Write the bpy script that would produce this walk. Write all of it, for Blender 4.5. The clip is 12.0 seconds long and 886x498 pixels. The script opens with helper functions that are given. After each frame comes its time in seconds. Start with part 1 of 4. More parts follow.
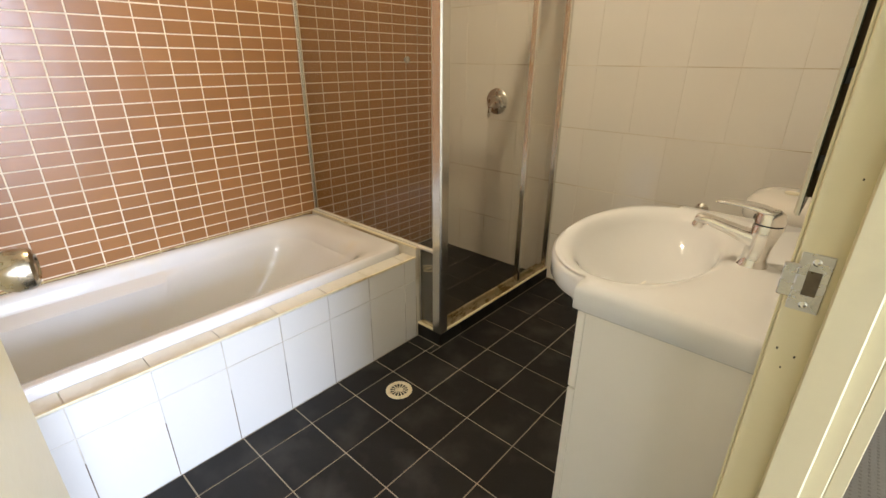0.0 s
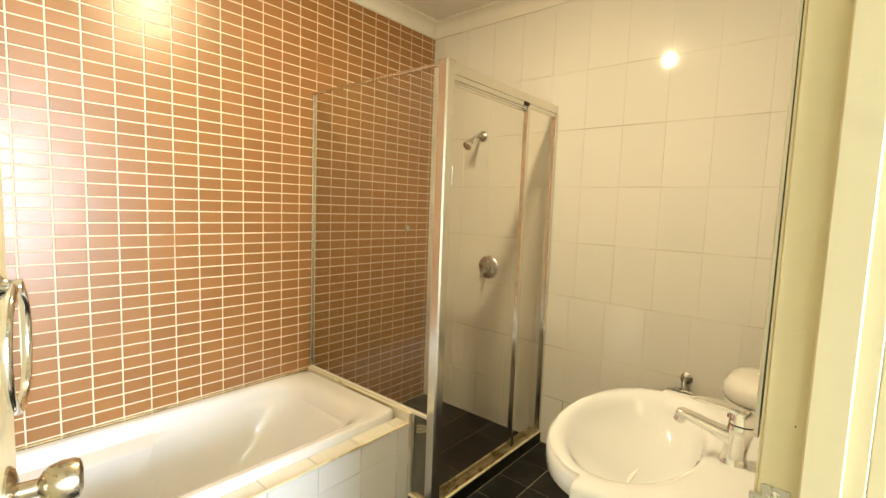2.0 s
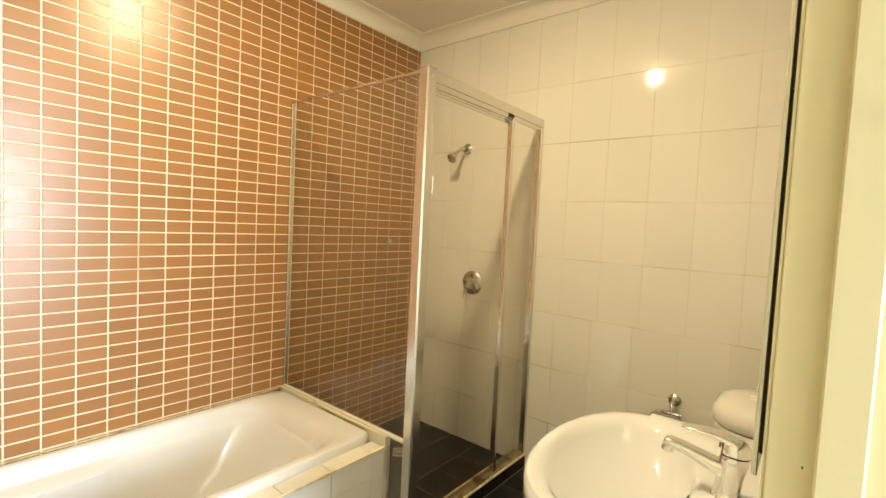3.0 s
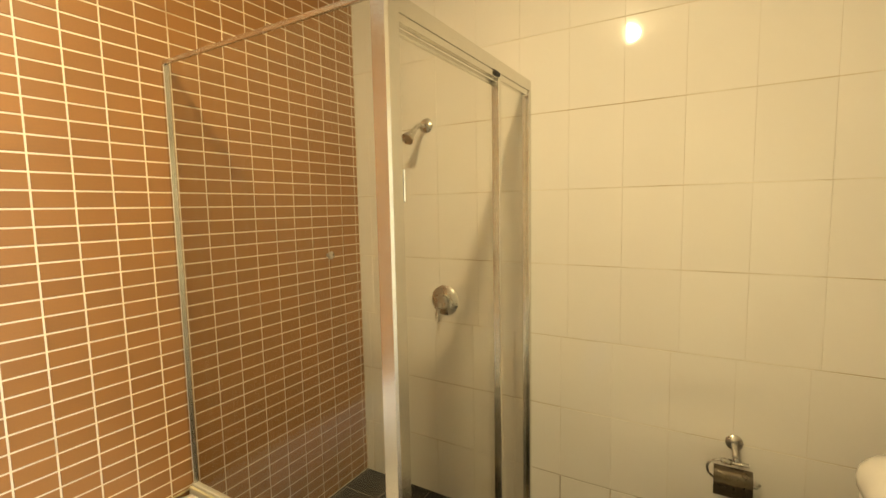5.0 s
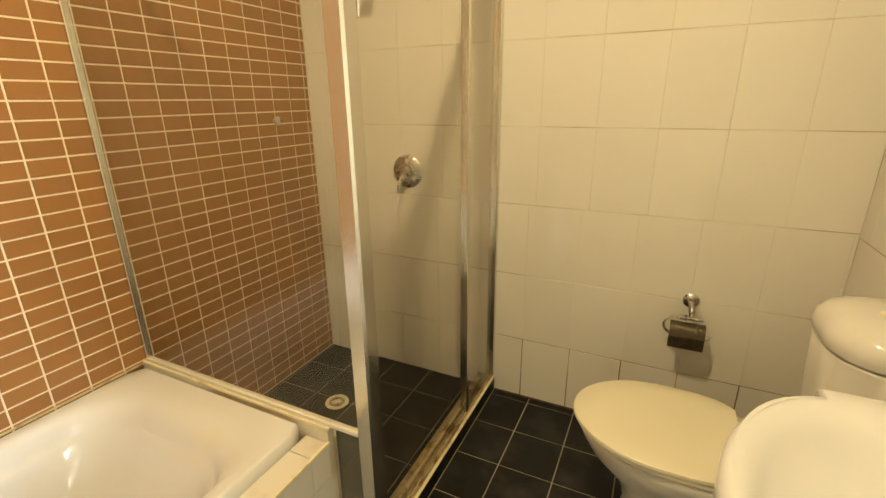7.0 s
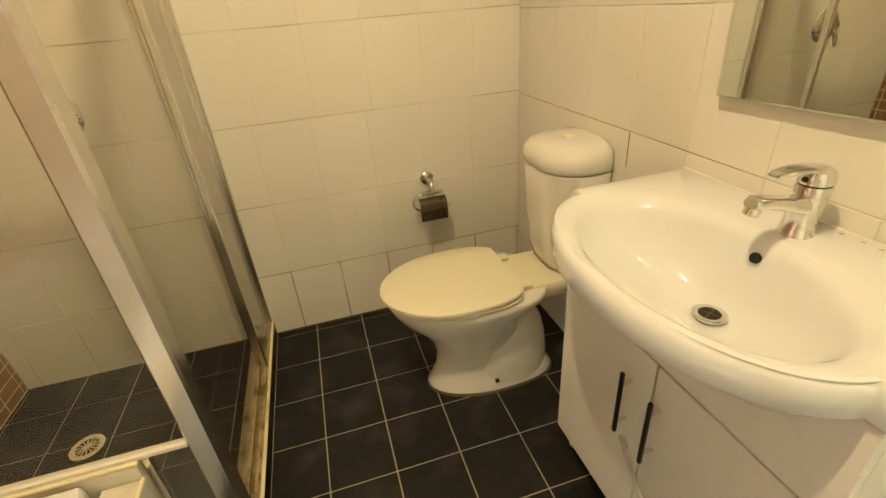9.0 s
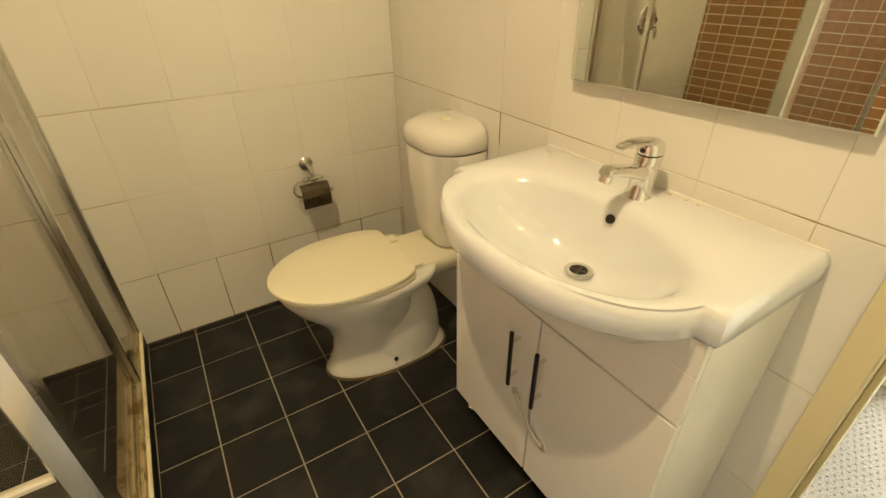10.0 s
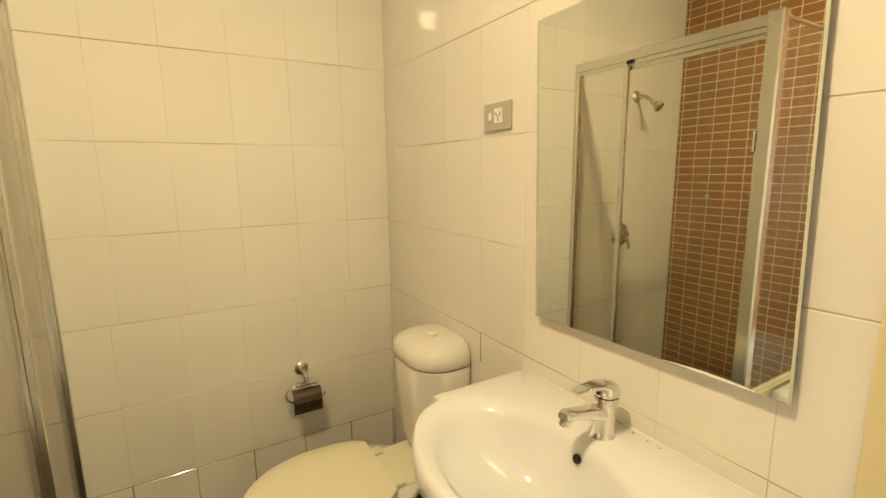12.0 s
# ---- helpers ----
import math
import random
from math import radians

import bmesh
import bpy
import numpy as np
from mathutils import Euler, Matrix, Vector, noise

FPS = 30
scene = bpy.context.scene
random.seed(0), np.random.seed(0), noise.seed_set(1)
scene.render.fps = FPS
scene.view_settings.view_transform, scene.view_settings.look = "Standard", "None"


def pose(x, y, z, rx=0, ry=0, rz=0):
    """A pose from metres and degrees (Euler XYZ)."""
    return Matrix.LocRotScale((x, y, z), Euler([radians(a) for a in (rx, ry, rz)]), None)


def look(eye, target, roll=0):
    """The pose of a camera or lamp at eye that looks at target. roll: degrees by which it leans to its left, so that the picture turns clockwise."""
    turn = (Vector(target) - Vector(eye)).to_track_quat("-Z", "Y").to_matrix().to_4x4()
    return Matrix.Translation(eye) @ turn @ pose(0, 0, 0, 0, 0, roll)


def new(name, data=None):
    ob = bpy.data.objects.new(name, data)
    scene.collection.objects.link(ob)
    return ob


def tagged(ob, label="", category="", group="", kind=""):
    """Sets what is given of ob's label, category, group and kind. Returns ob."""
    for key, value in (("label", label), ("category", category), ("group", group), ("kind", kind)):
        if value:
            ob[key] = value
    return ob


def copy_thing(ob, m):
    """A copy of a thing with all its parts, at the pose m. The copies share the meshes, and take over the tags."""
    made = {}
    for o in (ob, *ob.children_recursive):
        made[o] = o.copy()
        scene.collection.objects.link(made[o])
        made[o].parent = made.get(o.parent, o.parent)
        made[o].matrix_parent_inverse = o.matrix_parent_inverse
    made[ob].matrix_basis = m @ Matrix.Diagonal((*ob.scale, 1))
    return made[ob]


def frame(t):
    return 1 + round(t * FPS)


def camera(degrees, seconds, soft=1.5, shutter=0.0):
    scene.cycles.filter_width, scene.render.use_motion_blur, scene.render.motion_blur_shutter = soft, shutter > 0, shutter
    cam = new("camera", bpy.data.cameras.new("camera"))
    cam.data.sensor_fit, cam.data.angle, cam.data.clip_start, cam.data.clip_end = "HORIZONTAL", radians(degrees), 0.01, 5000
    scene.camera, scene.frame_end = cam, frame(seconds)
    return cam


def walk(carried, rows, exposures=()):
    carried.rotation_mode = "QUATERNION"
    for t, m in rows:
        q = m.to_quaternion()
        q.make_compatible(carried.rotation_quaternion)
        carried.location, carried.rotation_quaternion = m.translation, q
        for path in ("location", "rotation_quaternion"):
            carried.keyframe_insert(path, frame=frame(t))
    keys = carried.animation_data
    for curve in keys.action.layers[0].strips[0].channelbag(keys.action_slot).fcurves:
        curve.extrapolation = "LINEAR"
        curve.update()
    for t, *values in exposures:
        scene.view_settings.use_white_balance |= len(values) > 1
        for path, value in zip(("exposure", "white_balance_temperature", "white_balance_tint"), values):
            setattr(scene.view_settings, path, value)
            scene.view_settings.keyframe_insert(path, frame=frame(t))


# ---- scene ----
cam = camera(88.9, 12.0)
PATH = [
    (0, (2.104, -2.263, 1.216), (0.884, -0.88, 0.444), 0.4),
    (0.5, (2.106, -2.26, 1.223), (0.877, -0.88, 0.458), 0.2),
    (1, (2.125, -2.295, 1.282), (0.86, -0.859, 0.701), 0.9),
    (1.5, (2.134, -2.333, 1.338), (0.848, -0.847, 0.967), 1.4),
    (2, (2.135, -2.35, 1.359), (0.844, -0.833, 1.178), 2.1),
    (2.5, (2.125, -2.345, 1.381), (0.853, -0.807, 1.255), 2.6),
    (3, (2.116, -2.263, 1.344), (0.855, -0.715, 1.237), 2.8),
    (3.2, (2.07, -2.199, 1.335), (0.818, -0.644, 1.224), 2.9),
    (4.8, (1.618, -1.845, 1.449), (0.577, -0.14, 1.35), -0.7),
    (5, (1.588, -1.816, 1.437), (0.571, -0.104, 1.252), -1.1),
    (5.5, (1.495, -1.764, 1.376), (0.565, -0.029, 1.021), -1.1),
    (6, (1.506, -1.75, 1.333), (0.606, -0.028, 0.834), -0.9),
    (6.5, (1.514, -1.75, 1.309), (0.67, -0.038, 0.71), -0.6),
    (6.7, (1.544, -1.742, 1.301), (0.683, -0.044, 0.689), -0.7),
    (8.3, (1.328, -1.728, 1.274), (1.227, 0.127, 0.533), -2.1),
    (8.5, (1.333, -1.732, 1.256), (1.38, 0.095, 0.443), -3.4),
    (9, (1.285, -1.73, 1.23), (1.718, -0.032, 0.267), -4.8),
    (9.5, (1.263, -1.734, 1.221), (1.971, -0.166, 0.202), -3.0),
    (10, (1.253, -1.745, 1.234), (2.139, -0.288, 0.19), -1.0),
    (10.5, (1.265, -1.764, 1.258), (2.25, -0.3, 0.317), 0.3),
    (11, (1.256, -1.79, 1.294), (2.318, -0.262, 0.56), 1.0),
    (11.5, (1.244, -1.817, 1.33), (2.371, -0.244, 0.825), 0.9),
    (12, (1.299, -1.822, 1.392), (2.298, -0.123, 1.053), -0.7),
]
walk(cam, [(t, look(eye, target, roll)) for t, eye, target, roll in PATH],
     [(0.0, -0.25, 5750, 19), (0.5, 0.12, 5950, 15), (1.0, 0.2, 6000, 10), (1.5, 0.22, 6150, 10), (2.5, 0.22, 6350, 10), (3.2, 0.2, 6450, 10), (5.0, 0.11, 7150, 10), (6.7, 0.09, 7150, 10), (8.5, 0.12, 7000, 10), (10.0, 0.1, 6800, 10), (12.0, 0.1, 6800, 10)])

# ---- world, sun and lamps ----
world = bpy.data.worlds.new("sky")
scene.world = world
world.use_nodes = True
wn = world.node_tree.nodes
sky = wn.new("ShaderNodeTexSky")
sky.sky_type = "NISHITA"
sky.sun_disc = False
sky.sun_elevation, sky.sun_rotation = radians(42), radians(60)
world.node_tree.links.new(sky.outputs["Color"], wn["Background"].inputs["Color"])
wn["Background"].inputs["Strength"].default_value = 0.12

LAMP_TINT = (1.0, 0.80, 0.46)
LAMP_WATTS = 20.0
GLOW_WATTS = 15.0
WINDOW_WATTS = 400.0


def lamp(name, kind, m, watts, tint, size=0.1, size_y=None, spread=180):
    data = bpy.data.lights.new(name, kind)
    data.energy, data.color = watts, tint
    data.shape = "RECTANGLE" if size_y else "DISK"
    data.size = size
    if size_y:
        data.size_y = size_y
    data.spread = radians(spread)
    ob = new(name, data)
    ob.matrix_world = m
    return ob


LAMPS = [(1.12, -1.37)]
CEIL = 2.57
for lx, ly in LAMPS:
    lamp("downlight_bulb", "AREA", pose(lx, ly, CEIL - 0.032), LAMP_WATTS, LAMP_TINT, 0.06)
    glow = bpy.data.lights.new("dome_glow", "POINT")
    glow.energy, glow.color, glow.shadow_soft_size = GLOW_WATTS, LAMP_TINT, 0.03
    new("dome_glow", glow).matrix_world = pose(lx, ly, CEIL - 0.066)
lamp("window_daylight", "AREA", look((5.63, -2.0, 1.4), (2.0, -1.9, 1.0)), WINDOW_WATTS, (0.80, 0.90, 1.0), 1.8, 1.6)
# Fill light added to brighten the hall carpet; its window is unseen
lamp("hall_fill_light", "AREA", look((2.66, 1.17, 1.5), (2.66, -1.0, 0.9)), 22.0, (0.86, 0.93, 1.0), 0.7, 1.1)
sun = bpy.data.lights.new("sun", "SUN")
sun.energy, sun.angle, sun.color = 2.5, radians(0.5), (1.0, 0.95, 0.88)
sun_ob = new("sun", sun)
sun_ob.matrix_world = look((0, 0, 0), (0.62, 0.36, -0.64))


# ---- materials ----
def material(name, colour, rough=0.5, metal=0.0, vary=0.06, scale=6.0, fine=120.0, bump=0.05, fine_vary=0.03,
             rough_vary=0.05, stain=None, stain_at=0.62, stain_soft=0.12, stain_scale=3.0, island=False, spread=0.0,
             coat=0.0, spec=0.5, waves=0.0, wave_scale=9.0):
    """A surface with variation at two scales, an optional stain, relief, and a shift of its own for each piece."""
    m = bpy.data.materials.new(name)
    m.use_nodes = True
    nt = m.node_tree
    n, link = nt.nodes, nt.links.new
    b = n["Principled BSDF"]
    geo = n.new("ShaderNodeNewGeometry")

    def noise_at(sc, detail=3.0):
        t = n.new("ShaderNodeTexNoise")
        t.inputs["Scale"].default_value, t.inputs["Detail"].default_value = sc, detail
        link(geo.outputs["Position"], t.inputs["Vector"])
        return t.outputs["Fac"]

    def arith(op, a, c, e=None):
        q = n.new("ShaderNodeMath")
        q.operation = op
        for i, v in enumerate((a, c, e)):
            if v is None:
                continue
            if isinstance(v, (int, float)):
                q.inputs[i].default_value = v
            else:
                link(v, q.inputs[i])
        return q.outputs[0]

    big, small = noise_at(scale), noise_at(fine)
    value = arith("MULTIPLY_ADD", big, 2 * vary, 1 - vary)
    value = arith("ADD", value, arith("MULTIPLY_ADD", small, 2 * fine_vary, -fine_vary))
    if spread:
        if island:
            rnd = geo.outputs["Random Per Island"]
        else:
            rnd = n.new("ShaderNodeObjectInfo").outputs["Random"]
        value = arith("ADD", value, arith("MULTIPLY_ADD", rnd, 2 * spread, -spread))
    hsv = n.new("ShaderNodeHueSaturation")
    hsv.inputs["Color"].default_value = (*colour, 1)
    link(value, hsv.inputs["Value"])
    colour_out = hsv.outputs["Color"]
    if stain:
        ramp = n.new("ShaderNodeMapRange")
        ramp.inputs["From Min"].default_value = stain_at - stain_soft
        ramp.inputs["From Max"].default_value = stain_at + stain_soft
        link(noise_at(stain_scale, 6.0), ramp.inputs["Value"])
        mix = n.new("ShaderNodeMix")
        mix.data_type = "RGBA"
        link(ramp.outputs["Result"], mix.inputs["Factor"])
        link(colour_out, mix.inputs["A"])
        mix.inputs["B"].default_value = (*stain, 1)
        colour_out = mix.outputs["Result"]
    link(colour_out, b.inputs["Base Color"])
    link(arith("MULTIPLY_ADD", noise_at(scale * 2.3), 2 * rough_vary, rough - rough_vary), b.inputs["Roughness"])
    b.inputs["Metallic"].default_value = metal
    b.inputs["Specular IOR Level"].default_value = spec
    if coat:
        b.inputs["Coat Weight"].default_value = coat
        b.inputs["Coat Roughness"].default_value = 0.08
    height = None
    if bump:
        height = arith("MULTIPLY", small, bump)
    if waves:
        w = arith("MULTIPLY", noise_at(wave_scale, 1.0), waves)
        height = arith("ADD", height, w) if height else w
    if height:
        bp = n.new("ShaderNodeBump")
        bp.inputs["Strength"].default_value, bp.inputs["Distance"].default_value = 1.0, 0.01
        link(height, bp.inputs["Height"])
        link(bp.outputs["Normal"], b.inputs["Normal"])
    return m


def glass_material(name, tint, haze=0.05, rough=0.0):
    """A thin pane: what is behind shows through its tint, with a mirror gloss and a film of soap."""
    m = bpy.data.materials.new(name)
    m.use_nodes = True
    nt = m.node_tree
    n, link = nt.nodes, nt.links.new
    out = n["Material Output"]
    n.remove(n["Principled BSDF"])
    clear = n.new("ShaderNodeBsdfTransparent")
    clear.inputs["Color"].default_value = (*tint, 1)
    gloss = n.new("ShaderNodeBsdfGlossy")
    gloss.inputs["Roughness"].default_value = rough
    film = n.new("ShaderNodeBsdfDiffuse")
    film.inputs["Color"].default_value = (0.7, 0.68, 0.6, 1)
    geo = n.new("ShaderNodeNewGeometry")
    nz = n.new("ShaderNodeTexNoise")
    nz.inputs["Scale"].default_value, nz.inputs["Detail"].default_value = 5.0, 8.0
    link(geo.outputs["Position"], nz.inputs["Vector"])
    amount = n.new("ShaderNodeMath")
    amount.operation = "MULTIPLY"
    amount.inputs[1].default_value = haze
    link(nz.outputs["Fac"], amount.inputs[0])
    a, c = n.new("ShaderNodeMixShader"), n.new("ShaderNodeMixShader")
    link(amount.outputs[0], a.inputs["Fac"])
    link(clear.outputs[0], a.inputs[1])
    link(film.outputs[0], a.inputs[2])
    facing = n.new("ShaderNodeLayerWeight")
    facing.inputs["Blend"].default_value = 0.5
    power = n.new("ShaderNodeMath")
    power.operation = "POWER"
    power.inputs[1].default_value = 4.5
    link(facing.outputs["Facing"], power.inputs[0])
    sheen = n.new("ShaderNodeMath")
    sheen.operation = "MULTIPLY_ADD"
    sheen.inputs[1].default_value, sheen.inputs[2].default_value = 0.7, 0.018
    link(power.outputs[0], sheen.inputs[0])
    link(sheen.outputs[0], c.inputs["Fac"])
    link(a.outputs[0], c.inputs[1])
    link(gloss.outputs[0], c.inputs[2])
    link(c.outputs[0], out.inputs["Surface"])
    return m


def glow_material(name, colour, strength):
    m = bpy.data.materials.new(name)
    m.use_nodes = True
    b = m.node_tree.nodes["Principled BSDF"]
    b.inputs["Base Color"].default_value = (0.8, 0.8, 0.8, 1)
    b.inputs["Emission Color"].default_value = (*colour, 1)
    b.inputs["Emission Strength"].default_value = strength
    return m


WHITE_TILE = material("white_glazed_tile", (0.745, 0.725, 0.67), 0.06, vary=0.03, scale=2.5, fine=60, fine_vary=0.01, bump=0.0,
                      rough_vary=0.02, spread=0.018, waves=0.10, wave_scale=7.0, stain=(0.66, 0.60, 0.47), stain_at=0.78, stain_soft=0.12, stain_scale=2.2)
WHITE_GROUT = material("white_grout", (0.40, 0.31, 0.18), 0.85, vary=0.25, scale=3.0, fine=90, fine_vary=0.2, bump=0.2,
                       stain=(0.70, 0.66, 0.56), stain_at=0.47, stain_soft=0.08, stain_scale=2.6)
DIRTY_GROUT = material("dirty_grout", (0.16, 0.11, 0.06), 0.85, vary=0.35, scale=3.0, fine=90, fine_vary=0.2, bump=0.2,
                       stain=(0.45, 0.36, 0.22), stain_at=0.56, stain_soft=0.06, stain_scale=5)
BROWN_TILE = material("brown_tile", (0.31, 0.142, 0.042), 0.31, vary=0.10, scale=4.0, fine=150, fine_vary=0.05, bump=0.02, rough_vary=0.05,
                      spread=0.07, waves=0.08, wave_scale=14.0, spec=0.7)
BROWN_TILE_FAR = material("brown_tile_joined", (0.31, 0.142, 0.042), 0.31, vary=0.10, scale=4.0, fine=150, fine_vary=0.05, bump=0.02,
                          rough_vary=0.05, spread=0.07, island=True, waves=0.08, wave_scale=14.0, spec=0.7)
BROWN_GROUT = material("cream_grout", (0.79, 0.69, 0.52), 0.9, vary=0.12, scale=5, fine=200, fine_vary=0.08, bump=0.15,
                       stain=(0.42, 0.30, 0.18), stain_at=0.70, stain_soft=0.1, stain_scale=4)
BLACK_TILE = material("charcoal_tile", (0.010, 0.0098, 0.0096), 0.46, vary=0.35, scale=9.0, fine=170, fine_vary=0.15, bump=0.08, rough_vary=0.10,
                      spread=0.16, stain=(0.045, 0.043, 0.040), stain_at=0.66, stain_soft=0.17, stain_scale=7.0, spec=0.25)
BLACK_GROUT = material("grey_grout", (0.36, 0.31, 0.23), 0.9, vary=0.25, scale=6, fine=150, fine_vary=0.15, bump=0.2)
PORCELAIN = material("white_porcelain", (0.70, 0.71, 0.72), 0.05, vary=0.02, scale=3, fine=40, fine_vary=0.005, bump=0.0, rough_vary=0.02, coat=0.5)
TOILET_WHITE = material("ageing_porcelain", (0.72, 0.70, 0.645), 0.06, vary=0.025, scale=4, fine=50, fine_vary=0.008, bump=0.0, rough_vary=0.02, coat=0.4)
ACRYLIC = material("bath_acrylic", (0.72, 0.72, 0.715), 0.06, vary=0.03, scale=3, fine=60, fine_vary=0.01, bump=0.0, rough_vary=0.02, coat=0.6,
                   stain=(0.72, 0.65, 0.48), stain_at=0.72, stain_soft=0.12, stain_scale=3.5)
SEAT = material("cream_plastic", (0.75, 0.71, 0.55), 0.38, vary=0.03, scale=4, fine=180, fine_vary=0.02, bump=0.03)
LAMINATE = material("white_gloss_laminate", (0.80, 0.775, 0.72), 0.20, vary=0.025, scale=3, fine=60, fine_vary=0.01, bump=0.0, rough_vary=0.04)
CHROME = material("chrome", (0.78, 0.77, 0.75), 0.10, 1.0, vary=0.04, scale=18, fine=150, fine_vary=0.03, bump=0.0, rough_vary=0.05)
STEEL = material("brushed_steel", (0.55, 0.53, 0.49), 0.28, 1.0, vary=0.10, scale=15, fine=220, fine_vary=0.08, bump=0.03, rough_vary=0.08)
ALUMINIUM = material("bright_aluminium", (0.72, 0.70, 0.65), 0.22, 1.0, vary=0.08, scale=9, fine=160, fine_vary=0.05, bump=0.02, rough_vary=0.08)
GRIMY_ALU = material("grimy_aluminium_track", (0.54, 0.45, 0.27), 0.42, 0.45, vary=0.3, scale=14, fine=120, fine_vary=0.2, bump=0.15, rough_vary=0.15,
                     stain=(0.24, 0.16, 0.055), stain_at=0.56, stain_soft=0.07, stain_scale=19)
BLACK_METAL = material("black_handle", (0.035, 0.033, 0.032), 0.30, 0.6, vary=0.1, scale=20, fine=150, bump=0.02)
KNOB_METAL = material("satin_nickel", (0.50, 0.44, 0.33), 0.27, 1.0, vary=0.06, scale=25, fine=300, fine_vary=0.06, bump=0.02, rough_vary=0.05)
CREAM_PAINT = material("cream_gloss_paint", (0.67, 0.59, 0.36), 0.30, vary=0.04, scale=4, fine=70, fine_vary=0.02, bump=0.05, rough_vary=0.05,
                       stain=(0.60, 0.52, 0.33), stain_at=0.74, stain_soft=0.08, stain_scale=8)
CREAM_TRIM = material("cream_plastic_trim", (0.74, 0.67, 0.46), 0.4, vary=0.15, scale=9, fine=120, fine_vary=0.08, bump=0.05,
                      stain=(0.42, 0.30, 0.12), stain_at=0.66, stain_soft=0.1, stain_scale=11)
SILICONE = material("yellowed_silicone", (0.60, 0.50, 0.26), 0.45, vary=0.25, scale=12, fine=100, fine_vary=0.1, bump=0.1,
                    stain=(0.14, 0.09, 0.04), stain_at=0.64, stain_soft=0.08, stain_scale=15)
CEILING_PAINT = material("white_ceiling_paint", (0.80, 0.77, 0.70), 0.75, vary=0.03, scale=2, fine=120, fine_vary=0.02, bump=0.04)
WALL_PAINT = material("cream_wall_paint", (0.78, 0.74, 0.60), 0.65, vary=0.03, scale=2, fine=140, fine_vary=0.02, bump=0.05)
CARPET = material("beige_carpet", (0.31, 0.265, 0.20), 0.95, vary=0.10, scale=8, fine=260, fine_vary=0.18, bump=0.2)
CARPET_DARK = material("brown_carpet_fleck", (0.255, 0.21, 0.15), 0.95, vary=0.10, scale=8, fine=260, fine_vary=0.15, bump=0.2)
DRAIN_PLASTIC = material("ivory_plastic", (0.72, 0.66, 0.46), 0.40, vary=0.08, scale=30, fine=200, bump=0.03, stain=(0.40, 0.30, 0.15), stain_at=0.66, stain_soft=0.1, stain_scale=40)
DARK_METAL = material("dark_metal", (0.13, 0.105, 0.075), 0.30, 0.9, vary=0.3, scale=25, fine=160, fine_vary=0.2, bump=0.05, rough_vary=0.1)
DARK = material("dark_cavity", (0.012, 0.010, 0.008), 0.6, vary=0.2, scale=20, bump=0.0)
RUBBER = material("black_rubber", (0.02, 0.02, 0.02), 0.6, vary=0.2, scale=20, bump=0.02)
SWITCH = material("grey_switch_plastic", (0.42, 0.40, 0.35), 0.35, vary=0.04, scale=20, bump=0.0)
SWITCH_WHITE = material("white_switch_plastic", (0.80, 0.78, 0.72), 0.3, vary=0.03, scale=20, bump=0.0)
SHOWER_GLASS = glass_material("shower_glass", (0.985, 0.985, 0.965), 0.028)
SMEAR_GLASS = glass_material("smeared_glass", (0.80, 0.79, 0.74), 0.22)
WINDOW_GLASS = glass_material("window_glass", (0.97, 0.98, 0.98), 0.02)
MIRROR = bpy.data.materials.new("silvered_mirror")
MIRROR.use_nodes = True
mb = MIRROR.node_tree.nodes["Principled BSDF"]
mb.inputs["Base Color"].default_value = (0.84, 0.87, 0.82, 1)
mb.inputs["Metallic"].default_value, mb.inputs["Roughness"].default_value = 1.0, 0.012
# Mirror bevel; the reflected wall is put into its pale base colour
MIRROR_EDGE = material("wall_toned_mirror_edge", (0.60, 0.595, 0.505), 0.16, 0.25, vary=0.02, scale=12, fine=80, bump=0.0, rough_vary=0.02, fine_vary=0.005)
GREEN_EDGE = material("green_glass_edge", (0.020, 0.028, 0.020), 0.25, vary=0.1, scale=20, bump=0.0)
LATCH_PLASTIC = material("clear_grey_plastic", (0.50, 0.475, 0.42), 0.20, vary=0.06, scale=40, fine=200, bump=0.0)
# White ledge tile; the beige shade on its flat top is put into the colour
LEDGE_TILE = material("shade_toned_ledge_tile", (0.69, 0.66, 0.58), 0.22, vary=0.06, scale=5, fine=60, fine_vary=0.02, bump=0.0, rough_vary=0.08, spread=0.03,
                      stain=(0.50, 0.43, 0.28), stain_at=0.68, stain_soft=0.12, stain_scale=7)
LENS = glow_material("lit_downlight_lens", (1.0, 0.8, 0.5), 6.0)
PALE_SEAL = material("pale_silicone", (0.74, 0.71, 0.63), 0.5, vary=0.08, scale=12, fine=100, fine_vary=0.05, bump=0.05,
                     stain=(0.40, 0.26, 0.12), stain_at=0.70, stain_soft=0.05, stain_scale=22)
RUST = material("rust_stain", (0.50, 0.36, 0.20), 0.5, vary=0.3, scale=60, fine=300, fine_vary=0.2, bump=0.1)
TOE_STAIN = material("mouldy_sealant", (0.10, 0.07, 0.035), 0.8, vary=0.4, scale=14, fine=90, fine_vary=0.3, bump=0.2)


# ---- mesh helpers ----
def finish(name, bm, mat, smooth=False):
    bmesh.ops.recalc_face_normals(bm, faces=bm.faces)
    me = bpy.data.meshes.new(name)
    bm.to_mesh(me)
    bm.free()
    if mat:
        me.materials.append(mat)
    if smooth:
        for p in me.polygons:
            p.use_smooth = True
        try:
            me.set_sharp_from_angle(angle=radians(smooth if smooth > 1 else 40))
        except AttributeError:
            pass
    return new(name, me)


